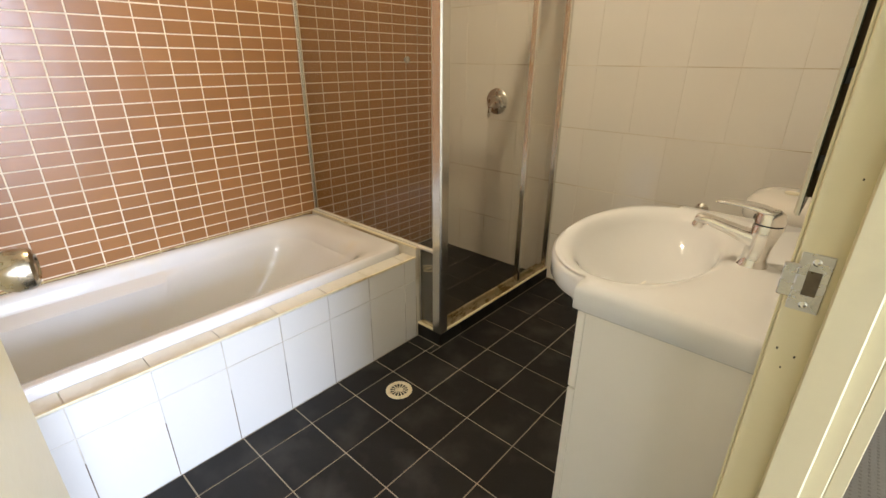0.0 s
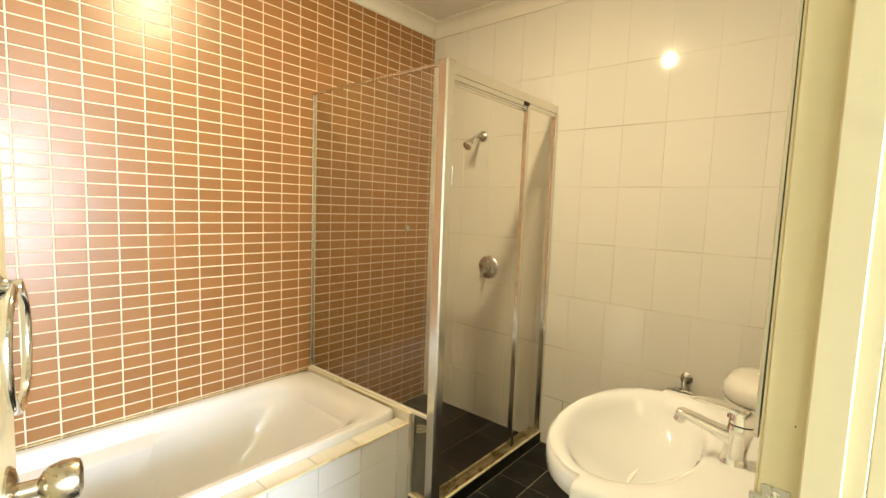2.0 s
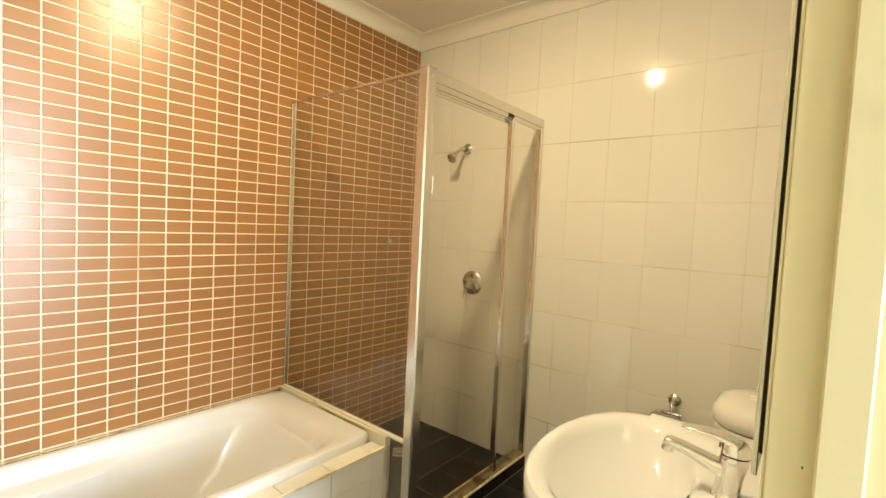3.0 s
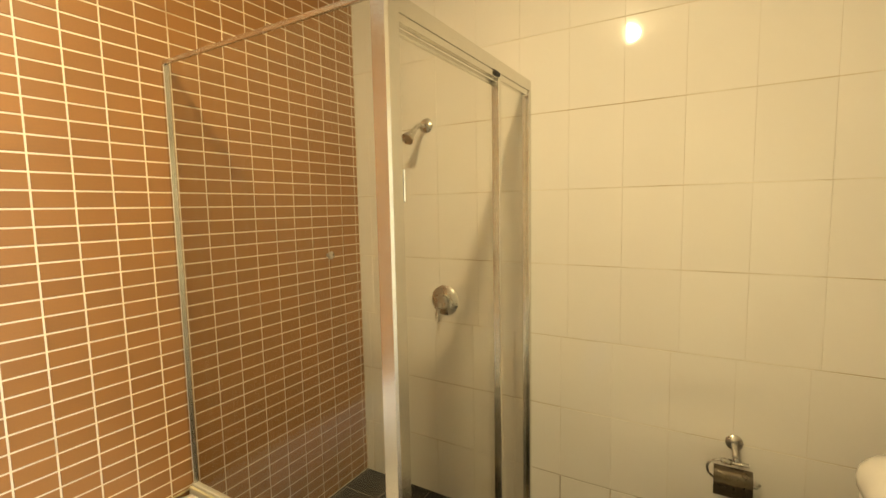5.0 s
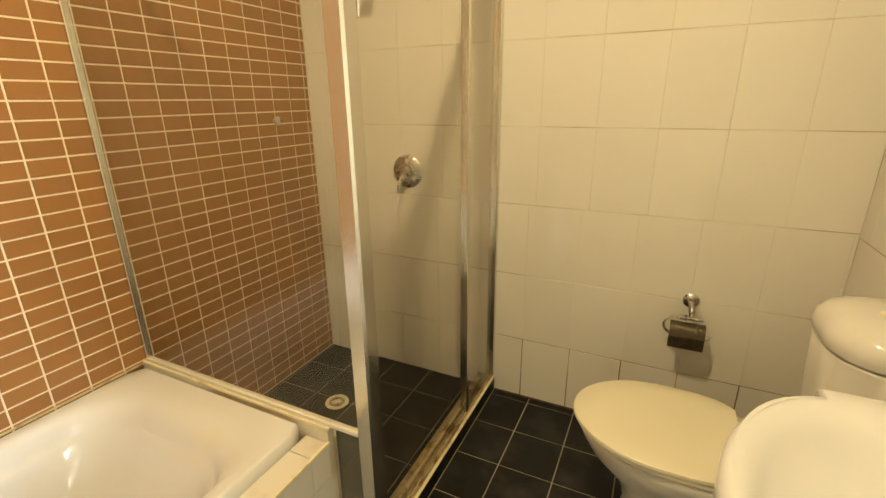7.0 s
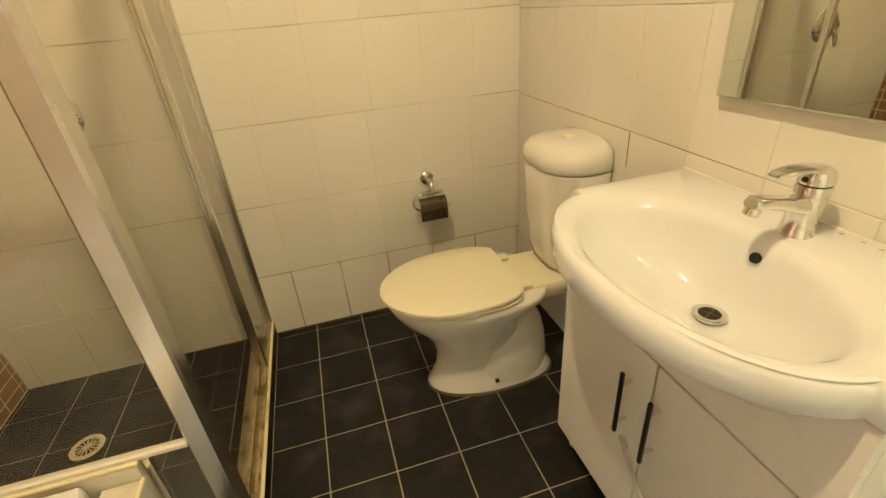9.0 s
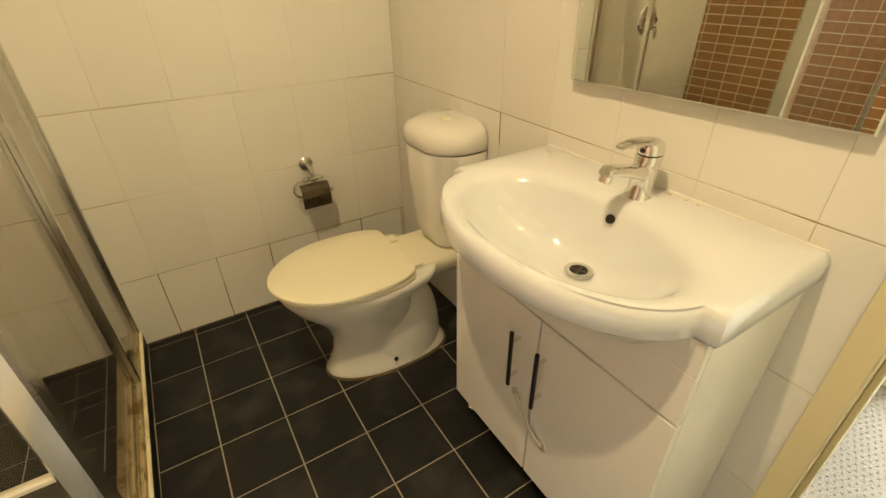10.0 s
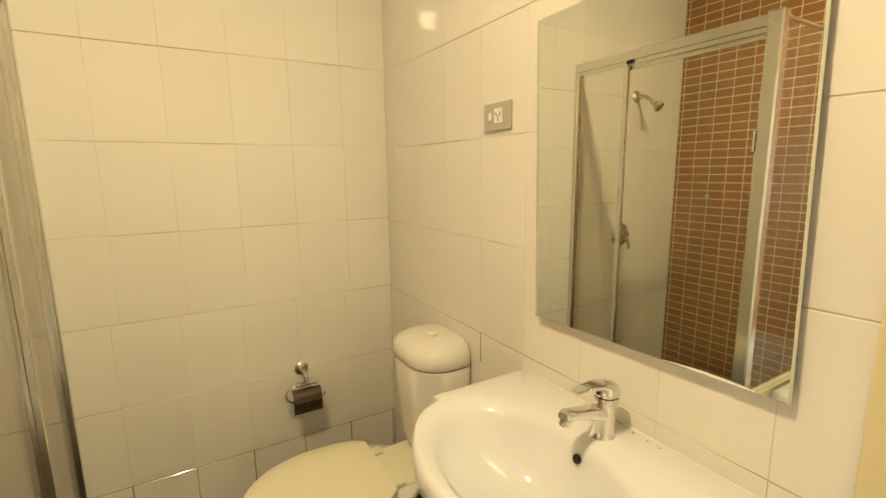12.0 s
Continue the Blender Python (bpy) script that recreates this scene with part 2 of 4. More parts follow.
def part(name, bm, mat, parent, label="", smooth=False):
    """One mesh object under a thing or under a part. Its mesh is in the parent's own space."""
    ob = finish(name, bm, mat, smooth)
    ob.parent = parent
    if label:
        ob["label"] = label
    return ob


def thing(name, m, label, category, group="", kind=""):
    """An Empty at a thing's base."""
    ob = new(name)
    ob.empty_display_size = 0.05
    ob.matrix_basis = m
    return tagged(ob, label, category, group, kind)


def setting(name, bm, mat, label, category, smooth=False):
    return tagged(finish(name, bm, mat, smooth), label, category, kind="structure")


def box(bm, x0, x1, y0, y1, z0, z1, bevel=0.0, seg=1):
    vs = [bm.verts.new((x, y, z)) for x in (x0, x1) for y in (y0, y1) for z in (z0, z1)]
    fs = [bm.faces.new([vs[i] for i in f]) for f in ((0, 1, 3, 2), (4, 6, 7, 5), (0, 4, 5, 1), (2, 3, 7, 6), (0, 2, 6, 4), (1, 5, 7, 3))]
    if bevel:
        edges = list({e for f in fs for e in f.edges})
        bmesh.ops.bevel(bm, geom=edges, offset=bevel, segments=seg, affect="EDGES", profile=0.5)
    return bm


def boxed(*a, **k):
    return box(bmesh.new(), *a, **k)


def loft(bm, loops, cap_first=True, cap_last=True, m=None):
    """Skin through closed loops of equal length."""
    rings = [[bm.verts.new(m @ Vector(p) if m else p) for p in lp] for lp in loops]
    k = len(rings[0])
    for a, b in zip(rings, rings[1:]):
        for i in range(k):
            j = (i + 1) % k
            bm.faces.new((a[i], a[j], b[j], b[i]))
    if cap_first:
        bm.faces.new(list(reversed(rings[0])))
    if cap_last:
        bm.faces.new(rings[-1])
    return bm


def lathe(bm, profile, seg=28, m=None, caps=(True, True)):
    """A turned solid round z: profile is (radius, z)."""
    loops = [[(max(r, 1e-4) * math.cos(2 * math.pi * i / seg), max(r, 1e-4) * math.sin(2 * math.pi * i / seg), z) for i in range(seg)] for r, z in profile]
    return loft(bm, loops, caps[0], caps[1], m)


def tube(bm, pts, r, seg=12, closed=False):
    """A round bar along points; r is one radius or one for each point."""
    pts = [Vector(p) for p in pts]
    rs = r if isinstance(r, (list, tuple)) else [r] * len(pts)
    k = len(pts)
    rings, up = [], None
    for i, p in enumerate(pts):
        a = pts[(i - 1) % k] if (closed or i) else p
        b = pts[(i + 1) % k] if (closed or i < k - 1) else p
        d = (b - a).normalized()
        if up is None:
            up = d.orthogonal().normalized()
        up = (up - d * up.dot(d)).normalized()
        side = d.cross(up)
        rings.append([bm.verts.new(p + (up * math.cos(q) + side * math.sin(q)) * rs[i]) for q in [2 * math.pi * j / seg for j in range(seg)]])
    pairs = list(zip(rings, rings[1:])) + ([(rings[-1], rings[0])] if closed else [])
    for a, b in pairs:
        for j in range(seg):
            bm.faces.new((a[j], a[(j + 1) % seg], b[(j + 1) % seg], b[j]))
    if not closed:
        bm.faces.new(list(reversed(rings[0])))
        bm.faces.new(rings[-1])
    return bm


def axis_to(direction):
    """A turn that takes z to the direction."""
    return Vector(direction).to_track_quat("Z", "Y").to_matrix().to_4x4()


def rounded(cx, cy, hx, hy, r, z, k=64):
    """A closed rounded rectangle of k points, spread evenly by angle."""
    pts = []
    r = min(r, hx - 1e-4, hy - 1e-4)
    for i in range(k):
        t = 2 * math.pi * (i + 0.5) / k
        c, s = math.cos(t) * hx, math.sin(t) * hy
        f = 1.0 / max(abs(c) / hx, abs(s) / hy)
        x, y = c * f, s * f
        qx, qy = hx - r, hy - r
        if abs(x) > qx and abs(y) > qy:
            ux, uy = abs(x) - qx, abs(y) - qy
            d = math.hypot(ux, uy)
            ux, uy = ux / d * r, uy / d * r
            x, y = math.copysign(qx + ux, x), math.copysign(qy + uy, y)
        pts.append((cx + x, cy + y, z))
    return pts


def egg(x0, x1, cy, hw, z, k=48, blunt=2.0, back=2.6):
    """A closed egg outline from its tip at x0 to its back at x1."""
    xm = x0 + (x1 - x0) * 0.52
    pts = []
    for i in range(k):
        t = 2 * math.pi * i / k
        c, s = math.cos(t), math.sin(t)
        e = blunt if c < 0 else back
        cc, ss = math.copysign(abs(c) ** (2 / e), c), math.copysign(abs(s) ** (2 / e), s)
        pts.append((xm + cc * ((xm - x0) if c < 0 else (x1 - xm)), cy + ss * hw, z))
    return pts


def smoothstep(a, b, x):
    t = min(1.0, max(0.0, (x - a) / (b - a)))
    return t * t * (3 - 2 * t)


# ---- tiles ----
TILE_MESHES = {}


def tile_shape(w, h, d, bev):
    """Points and faces of one tile: face up z, centred, its back at z = -d."""
    a, b, c, e = w / 2, h / 2, w / 2 - bev, h / 2 - bev
    pts = [(-a, -b, -d), (a, -b, -d), (a, b, -d), (-a, b, -d), (-a, -b, -bev), (a, -b, -bev), (a, b, -bev), (-a, b, -bev),
           (-c, -e, 0), (c, -e, 0), (c, e, 0), (-c, e, 0)]
    fcs = [(8, 9, 10, 11)]
    for i in range(4):
        j = (i + 1) % 4
        fcs += [(i, j, j + 4, i + 4), (i + 4, j + 4, j + 8, i + 8)]
    return pts, fcs


def tile_mesh(w, h, d, bev, mat):
    key = (round(w, 4), round(h, 4), d, mat.name)
    if key not in TILE_MESHES:
        pts, fcs = tile_shape(key[0], key[1], d, bev)
        me = bpy.data.meshes.new("tile")
        me.from_pydata(pts, [], fcs)
        me.materials.append(mat)
        TILE_MESHES[key] = me
    return TILE_MESHES[key]


def cells(us, vs, inside=None):
    """The cells between joint lines, clipped where inside() gives a smaller piece or None."""
    for u0, u1 in zip(us, us[1:]):
        for v0, v1 in zip(vs, vs[1:]):
            c = (u0, u1, v0, v1)
            if inside:
                c = inside(*c)
            if c and c[1] - c[0] > 0.006 and c[3] - c[2] > 0.006:
                yield c


def plane_matrix(o, u, v):
    u, v = Vector(u), Vector(v)
    n = u.cross(v)
    return Matrix.Translation(o) @ Matrix((u, v, n)).transposed().to_4x4()


def lay_tiles(parent, o, u, v, us, vs, gap, d, bev, mat, name="tile", inside=None, rnd=None, tilt=0.0, side_gap=None):
    """Tiles as objects of their own, face out along u x v."""
    base = plane_matrix(o, u, v)
    for u0, u1, v0, v1 in cells(us, vs, inside):
        ob = new(name, tile_mesh(u1 - u0 - (side_gap or gap), v1 - v0 - gap, d, bev, mat))
        ob.parent = parent
        lean = pose(0, 0, 0, rnd.gauss(0, tilt), rnd.gauss(0, tilt), 0) if rnd else Matrix()
        lift = rnd.uniform(-0.0001, 0.0002) if rnd else 0
        ob.matrix_basis = base @ Matrix.Translation(((u0 + u1) / 2, (v0 + v1) / 2, lift)) @ lean


def joined_tiles(parent, o, u, v, cell_list, gap, d, bev, mat, name, label, rnd):
    base = plane_matrix(o, u, v)
    pts, fcs = [], []
    for u0, u1, v0, v1 in cell_list:
        p, f = tile_shape(u1 - u0 - gap, v1 - v0 - gap, d, bev)
        m = base @ Matrix.Translation(((u0 + u1) / 2, (v0 + v1) / 2, rnd.uniform(-0.0003, 0.0003))) @ pose(0, 0, 0, rnd.gauss(0, 0.25), rnd.gauss(0, 0.25), 0)
        k = len(pts)
        pts += [tuple(m @ Vector(q)) for q in p]
        fcs += [tuple(i + k for i in q) for q in f]
    me = bpy.data.meshes.new(name)
    me.from_pydata(pts, [], fcs)
    me.materials.append(mat)
    ob = new(name, me)
    ob.parent = parent
    return tagged(ob, label, kind="stuff")


def lines(first, step, lo, hi):
    """Joint lines at first + k * step between lo and hi, with both ends."""
    out = [lo]
    k = math.ceil((lo - first) / step + 1e-6)
    while first + k * step < hi - 1e-6:
        if first + k * step > lo + 1e-6:
            out.append(first + k * step)
        k += 1
    return out + [hi]


# ---- plan ----
W = 2.096          # mirror wall
SOUTH = -2.52      # wall behind the open door
TOP = 2.49         # top of the tiles, foot of the cornice
JAMB, HINGE = -1.668, -2.47
HEAD = 2.06
APRON = 0.80
HOB_X, HOB_Y = 0.945, -0.962
rnd = random.Random(7)

# ---- large structure ----
floor = setting("floor", boxed(-0.12, 2.20, -2.64, 0.12, -0.12, -0.0025), BLACK_GROUT, "charcoal tiled bathroom floor with pale grout", "floor")
wall_north = setting("wall_north", boxed(-0.12, 2.20, 0.0014, 0.12, -0.0025, 2.72), WHITE_GROUT, "white tiled wall with stained grout joints", "wall")
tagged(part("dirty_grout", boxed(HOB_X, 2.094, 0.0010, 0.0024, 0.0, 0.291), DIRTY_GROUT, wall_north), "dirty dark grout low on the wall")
wall_west = setting("wall_west", boxed(-0.12, -0.0022, -2.64, 0.0011, -0.0025, 2.72), BROWN_GROUT, "brown mosaic tiled wall with cream grout", "wall")
wall_south = setting("wall_south", boxed(-0.0022, 2.20, -2.64, SOUTH - 0.0022, -0.0025, 2.72), WHITE_GROUT, "white tiled wall behind the door", "wall")
bm = boxed(W + 0.0014, 2.185, -1.645, 0.0011, -0.0025, 2.72)
box(bm, W + 0.0014, 2.185, SOUTH - 0.0022, -1.645, HEAD + 0.02, 2.72)
box(bm, W + 0.0014, 2.185, SOUTH - 0.0022, -2.492, -0.0025, HEAD + 0.02)
wall_east = setting("wall_east", bm, WHITE_GROUT, "white tiled wall with a doorway", "wall")
part("open_joint", boxed(W - 0.0012, W + 0.0012, -0.6985, -0.6965, 0.785, 0.880), TOE_STAIN, wall_east, "short dark open tile joint")
ceiling = setting("ceiling", boxed(-0.12, 2.20, -2.64, 0.12, CEIL, 2.72), CEILING_PAINT, "plain white painted ceiling", "ceiling")

bm = bmesh.new()
cove = [(0.0, TOP), (0.006, TOP), (0.010, TOP + 0.010)] + [(0.010 + 0.066 * (1 - math.cos(a)), TOP + 0.010 + 0.060 * math.sin(a)) for a in [radians(d) for d in (12, 26, 40, 55, 70, 84)]] + [(0.082, CEIL - 0.006), (0.082, CEIL)]
loft(bm, [[(d, -d, z), (d, SOUTH + d, z), (W - d, SOUTH + d, z), (W - d, -d, z)] for d, z in cove], False, False)
setting("cornice", bm, CEILING_PAINT, "white plaster cove cornice round the ceiling", "cornice", 30)

# the hall and the bright room across it
setting("hall_floor", boxed(2.185, 5.9, -4.2, 1.2, -0.12, -0.001), CARPET, "beige patterned carpet in the hall", "carpet")
bm = bmesh.new()
box(bm, 2.1875, 2.2, -1.645, 1.2, 0, 2.72)
box(bm, 2.1875, 2.2, -4.2, -2.492, 0, 2.72)
box(bm, 2.1875, 2.2, -2.492, -1.645, HEAD + 0.02, 2.72)
setting("hall_wall_west", bm, WALL_PAINT, "cream painted hall wall", "wall")
bm = boxed(3.10, 3.20, -1.65, 1.2, 0, 2.72)
box(bm, 3.10, 3.20, -4.2, -2.85, 0, 2.72)
box(bm, 3.10, 3.20, -2.85, -1.65, 2.15, 2.72)
setting("hall_wall_east", bm, WALL_PAINT, "cream painted hall wall with a wide opening", "wall")
# the gap in the north end wall is for the added, unseen window
bm = boxed(2.2, 2.28, 1.2, 1.3, 0, 2.72)
box(bm, 3.04, 5.9, 1.2, 1.3, 0, 2.72)
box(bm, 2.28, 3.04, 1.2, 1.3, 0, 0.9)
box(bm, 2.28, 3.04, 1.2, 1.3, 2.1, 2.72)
box(bm, 2.2, 5.9, -4.3, -4.2, 0, 2.72)
setting("hall_end_wall", bm, WALL_PAINT, "cream painted end walls of the hall", "wall")
bm = boxed(5.7, 5.8, -4.2, -3.1, 0, 2.72)
box(bm, 5.7, 5.8, -1.1, 1.2, 0, 2.72)
box(bm, 5.7, 5.8, -3.1, -1.1, 0, 0.55)
box(bm, 5.7, 5.8, -3.1, -1.1, 2.25, 2.72)
setting("room_wall_east", bm, WALL_PAINT, "cream painted room wall with a window opening", "wall")
setting("hall_ceiling", boxed(2.2, 5.9, -4.3, 1.3, 2.58, 2.72), CEILING_PAINT, "white hall ceiling", "ceiling")
window = thing("window_1", pose(0, 0, 0), "wide white framed window of the bright room", "window", kind="structure")
for a, b, c, d in ((-3.1, -3.05, 0.55, 2.25), (-1.15, -1.1, 0.55, 2.25), (-3.05, -1.15, 0.55, 0.60), (-3.05, -1.15, 2.20, 2.25), (-2.125, -2.075, 0.60, 2.20)):
    part("window_frame", boxed(5.72, 5.77, a, b, c, d), WALL_PAINT, window)
for a, b in ((-3.05, -2.125), (-2.075, -1.15)):
    p = part("pane", boxed(5.742, 5.748, a, b, 0.60, 2.20), WINDOW_GLASS, window)
    p.visible_shadow = False
# unseen window, added only to house the hall's fill light
added_window = thing("window_2", pose(0, 0, 0), "small unseen window added at the hall end for fill light", "window", kind="structure")
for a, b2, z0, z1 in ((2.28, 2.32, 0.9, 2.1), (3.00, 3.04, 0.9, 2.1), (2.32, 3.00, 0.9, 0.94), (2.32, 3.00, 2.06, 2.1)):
    part("window_frame", boxed(a, b2, 1.22, 1.27, z0, z1), WALL_PAINT, added_window)
pane2 = part("pane", boxed(2.32, 3.00, 1.242, 1.248, 0.94, 2.06), WINDOW_GLASS, added_window)
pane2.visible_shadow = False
bm = boxed(3.088, 3.10, -1.662, 1.2, 0, 0.09, 0.003)
box(bm, 3.10, 3.20, -1.662, -1.65, 0, 0.09, 0.003)
setting("skirting", bm, CREAM_PAINT, "cream skirting with chipped corner", "skirting")
bm = bmesh.new()
for i in range(38):
    for j in range(110):
        x, y = 2.23 + i * 0.022, -1.95 + j * 0.018 + (0.009 if i % 2 else 0)
        if x < 3.06:
            box(bm, x, x + 0.007, y, y + 0.006, -0.0008, 0.0002)
tagged(finish("carpet_fleck", bm, CARPET_DARK), "small brown flecks woven into the carpet", "carpet", kind="stuff")

# doorway
frame_set = thing("door_frame", pose(0, 0, 0), "cream painted timber door frame with chips", "door frame", kind="structure")
part("jamb", boxed(2.094, 2.192, JAMB, -1.645, 0, HEAD + 0.02, 0.0015), CREAM_PAINT, frame_set)
part("jamb", boxed(2.094, 2.192, -2.492, HINGE, 0, HEAD + 0.02, 0.0015), CREAM_PAINT, frame_set)
part("head_jamb", boxed(2.094, 2.192, HINGE, JAMB, HEAD, HEAD + 0.02, 0.0015), CREAM_PAINT, frame_set)
part("door_stop", boxed(2.134, 2.172, JAMB - 0.011, JAMB, 0, HEAD, 0.002), CREAM_PAINT, frame_set)
part("door_stop", boxed(2.134, 2.172, HINGE, HINGE + 0.011, 0, HEAD, 0.002), CREAM_PAINT, frame_set)
part("door_stop", boxed(2.134, 2.172, HINGE + 0.011, JAMB - 0.011, HEAD - 0.011, HEAD, 0.002), CREAM_PAINT, frame_set)
for x0, x1 in ((2.0905, 2.0938), (2.1925, 2.208)):
    a = 0.046 if x0 < W else 0.062
    part("architrave", boxed(x0, x1, JAMB + 0.002, JAMB + a, 0, HEAD + a, 0.001, 2), CREAM_PAINT, frame_set)
    part("architrave", boxed(x0, x1, SOUTH if x0 < W else HINGE - a, HINGE - 0.002, 0, HEAD + a, 0.001, 2), CREAM_PAINT, frame_set)
    part("architrave", boxed(x0, x1, HINGE - 0.002, JAMB + 0.002, HEAD + 0.002, HEAD + a, 0.001, 2), CREAM_PAINT, frame_set)
plate = part("strike_plate", boxed(2.098, 2.1275, JAMB - 0.0022, JAMB + 0.001, 0.960, 1.028, 0.0008), STEEL, frame_set, "steel strike plate with two screws")
box_lip = boxed(2.086, 2.100, JAMB - 0.0035, JAMB - 0.0005, 0.974, 1.014, 0.0012)
part("lip", box_lip, STEEL, plate)
part("latch_hole", boxed(2.107, 2.121, JAMB - 0.0027, JAMB, 0.979, 1.009, 0.001), DARK_METAL, plate)
for z in (0.9685, 1.0195):
    part("screw", lathe(bmesh.new(), [(0.0042, 0), (0.0042, 0.0008), (0.003, 0.0016), (0.0005, 0.0018)], 14, Matrix.Translation((2.113, JAMB - 0.0022, z)) @ axis_to((0, -1, 0))), CHROME, plate)
for x, y, z, w in ((2.103, JAMB - 0.0004, 0.905, 0.002), (2.121, JAMB - 0.0004, 0.90, 0.0018), (2.112, JAMB - 0.0004, 0.882, 0.0015), (2.124, JAMB - 0.0004, 1.11, 0.0015)):
    part("paint_chip", boxed(x, x + w, y, y + 0.001, z, z + w * 1.6), DARK, frame_set)


# ---- tiles of walls, floor, apron (laid at the end) ----
def lay_structure_tiles():
    rows = [0.0, 0.291, 0.592, 0.893, 1.195, 1.498, 1.807, 2.114, TOP]
    low, high = lines(1.068, 0.2035, 0.0, W), lines(1.096, 0.2027, 0.0, W)
    # north wall: its upper courses are set a little off the lower ones
    lay_tiles(wall_north, (0, 0, 0), (1, 0, 0), (0, 0, 1), high, rows[3:], 0.0030, 0.008, 0.0008, WHITE_TILE, rnd=rnd, tilt=0.10, side_gap=0.0006)
    lay_tiles(wall_north, (0, 0, 0), (1, 0, 0), (0, 0, 1), low, rows[1:4], 0.0030, 0.008, 0.0008, WHITE_TILE, rnd=rnd, tilt=0.10, side_gap=0.0006)
    lay_tiles(wall_north, (0, 0, 0), (1, 0, 0), (0, 0, 1), low, rows[:2], 0.0034, 0.008, 0.0010, WHITE_TILE, rnd=rnd, tilt=0.10)
    # east wall, u runs towards the south
    erows = [0.0] + [r - 0.011 for r in rows[1:-1]] + [TOP]
    lay_tiles(wall_east, (W, 0, 0), (0, -1, 0), (0, 0, 1), lines(0.697, 0.2045, 0.0, 1.622), erows, 0.0028, 0.008, 0.0008, WHITE_TILE, rnd=rnd, tilt=0.10, side_gap=0.0006)
    lay_tiles(wall_east, (W, 0, 0), (0, -1, 0), (0, 0, 1), lines(0.697, 0.2045, 1.622, -SOUTH), [HEAD + 0.046, 2.103 + 0.02, TOP], 0.0028, 0.008, 0.0008, WHITE_TILE, rnd=rnd, tilt=0.10, side_gap=0.0006)
    lay_tiles(wall_south, (W, SOUTH, 0), (-1, 0, 0), (0, 0, 1), lines(0.2, 0.205, 0.02, W), rows, 0.0028, 0.008, 0.0008, WHITE_TILE, rnd=rnd, tilt=0.10, side_gap=0.0006)
    # brown wall, u runs towards the north
    us = lines(-0.024, 0.1, SOUTH, 0.0)
    vs = lines(0.0035, 0.05, 0.012, TOP)

    def above_bath(u0, u1, v0, v1):
        if u1 <= HOB_Y + 0.04:
            v0 = max(v0, 0.42)
        return (u0, u1, v0, v1)

    every = list(cells(us, vs, above_bath))
    near = [c for c in every if c[0] > -1.73 and c[1] < -1.02 and c[2] > 0.42]
    far = [c for c in every if not (c[0] > -1.73 and c[1] < -1.02 and c[2] > 0.42)]
    base = plane_matrix((0, 0, 0), (0, 1, 0), (0, 0, 1))
    for u0, u1, v0, v1 in near:
        ob = new("tile", tile_mesh(u1 - u0 - 0.0052, v1 - v0 - 0.0052, 0.007, 0.0012, BROWN_TILE))
        ob.parent = wall_west
        ob.matrix_basis = base @ Matrix.Translation(((u0 + u1) / 2, (v0 + v1) / 2, rnd.uniform(-0.0003, 0.0003))) @ pose(0, 0, 0, rnd.gauss(0, 0.25), rnd.gauss(0, 0.25), 0)
    joined_tiles(wall_west, (0, 0, 0), (0, 1, 0), (0, 0, 1), far, 0.0052, 0.007, 0.0012, BROWN_TILE_FAR, "mosaic_tiles", "brown mosaic tiles farther along the wall", rnd)

    # floor
    def round_hob(x0, x1, y0, y1):
        if x1 <= HOB_X:
            y1 = min(y1, HOB_Y)
        elif x0 < HOB_X and y1 > HOB_Y:
            x0 = HOB_X
        return (x0, x1, y0, y1)

    lay_tiles(floor, (0, 0, 0), (1, 0, 0), (0, 1, 0), lines(1.115, 0.2, APRON, W), lines(-0.2365, 0.1985, SOUTH, 0.0), 0.0042, 0.008, 0.0012, BLACK_TILE, inside=round_hob, rnd=rnd, tilt=0.12)
    lay_tiles(floor, (0, 0, 0), (1, 0, 0), (0, 1, 0), [0.915, HOB_X], [-1.0305, HOB_Y], 0.0042, 0.008, 0.0012, BLACK_TILE, rnd=rnd, tilt=0.1)
    lay_tiles(floor, (2.0, 0, 0), (1, 0, 0), (0, 1, 0), [0.096, 0.16], lines(-1.824, 0.1985, HINGE, JAMB), 0.0042, 0.008, 0.0012, BLACK_TILE, rnd=rnd, tilt=0.1)
    lay_tiles(shower_floor, (0, 0, 0.012), (1, 0, 0), (0, 1, 0), lines(0.213, 0.2, 0.0, 0.862), lines(-0.185, 0.2, -0.93, 0.0), 0.0042, 0.008, 0.0012, BLACK_TILE, rnd=rnd, tilt=0.12)
    # hob faces and top
    lay_tiles(hob, (HOB_X, HOB_Y, 0), (0, 1, 0), (0, 0, 1), [0.0, 0.142, 0.342, 0.542, 0.742, 0.962], [0.0, 0.066], 0.0030, 0.006, 0.001, BLACK_TILE, rnd=rnd, tilt=0.1)
    lay_tiles(hob, (APRON, HOB_Y, 0), (1, 0, 0), (0, 0, 1), [0.0, 0.145], [0.0, 0.066], 0.0030, 0.006, 0.001, BLACK_TILE, rnd=rnd, tilt=0.1)
    # bath apron and ledge, u runs towards the north
    aus = lines(-1.236, 0.198, SOUTH, HOB_Y - 0.006)
    lay_tiles(apron, (APRON, 0, 0), (0, 1, 0), (0, 0, 1), aus, [0.0, 0.298, 0.401], 0.0026, 0.008, 0.001, WHITE_TILE, rnd=rnd, tilt=0.15)
    lay_tiles(apron, (0, 0, 0.407), (1, 0, 0), (0, 1, 0), [0.7195, 0.795], lines(-1.43, 0.198, SOUTH, HOB_Y - 0.006), 0.0026, 0.006, 0.001, LEDGE_TILE, rnd=rnd, tilt=0.15)


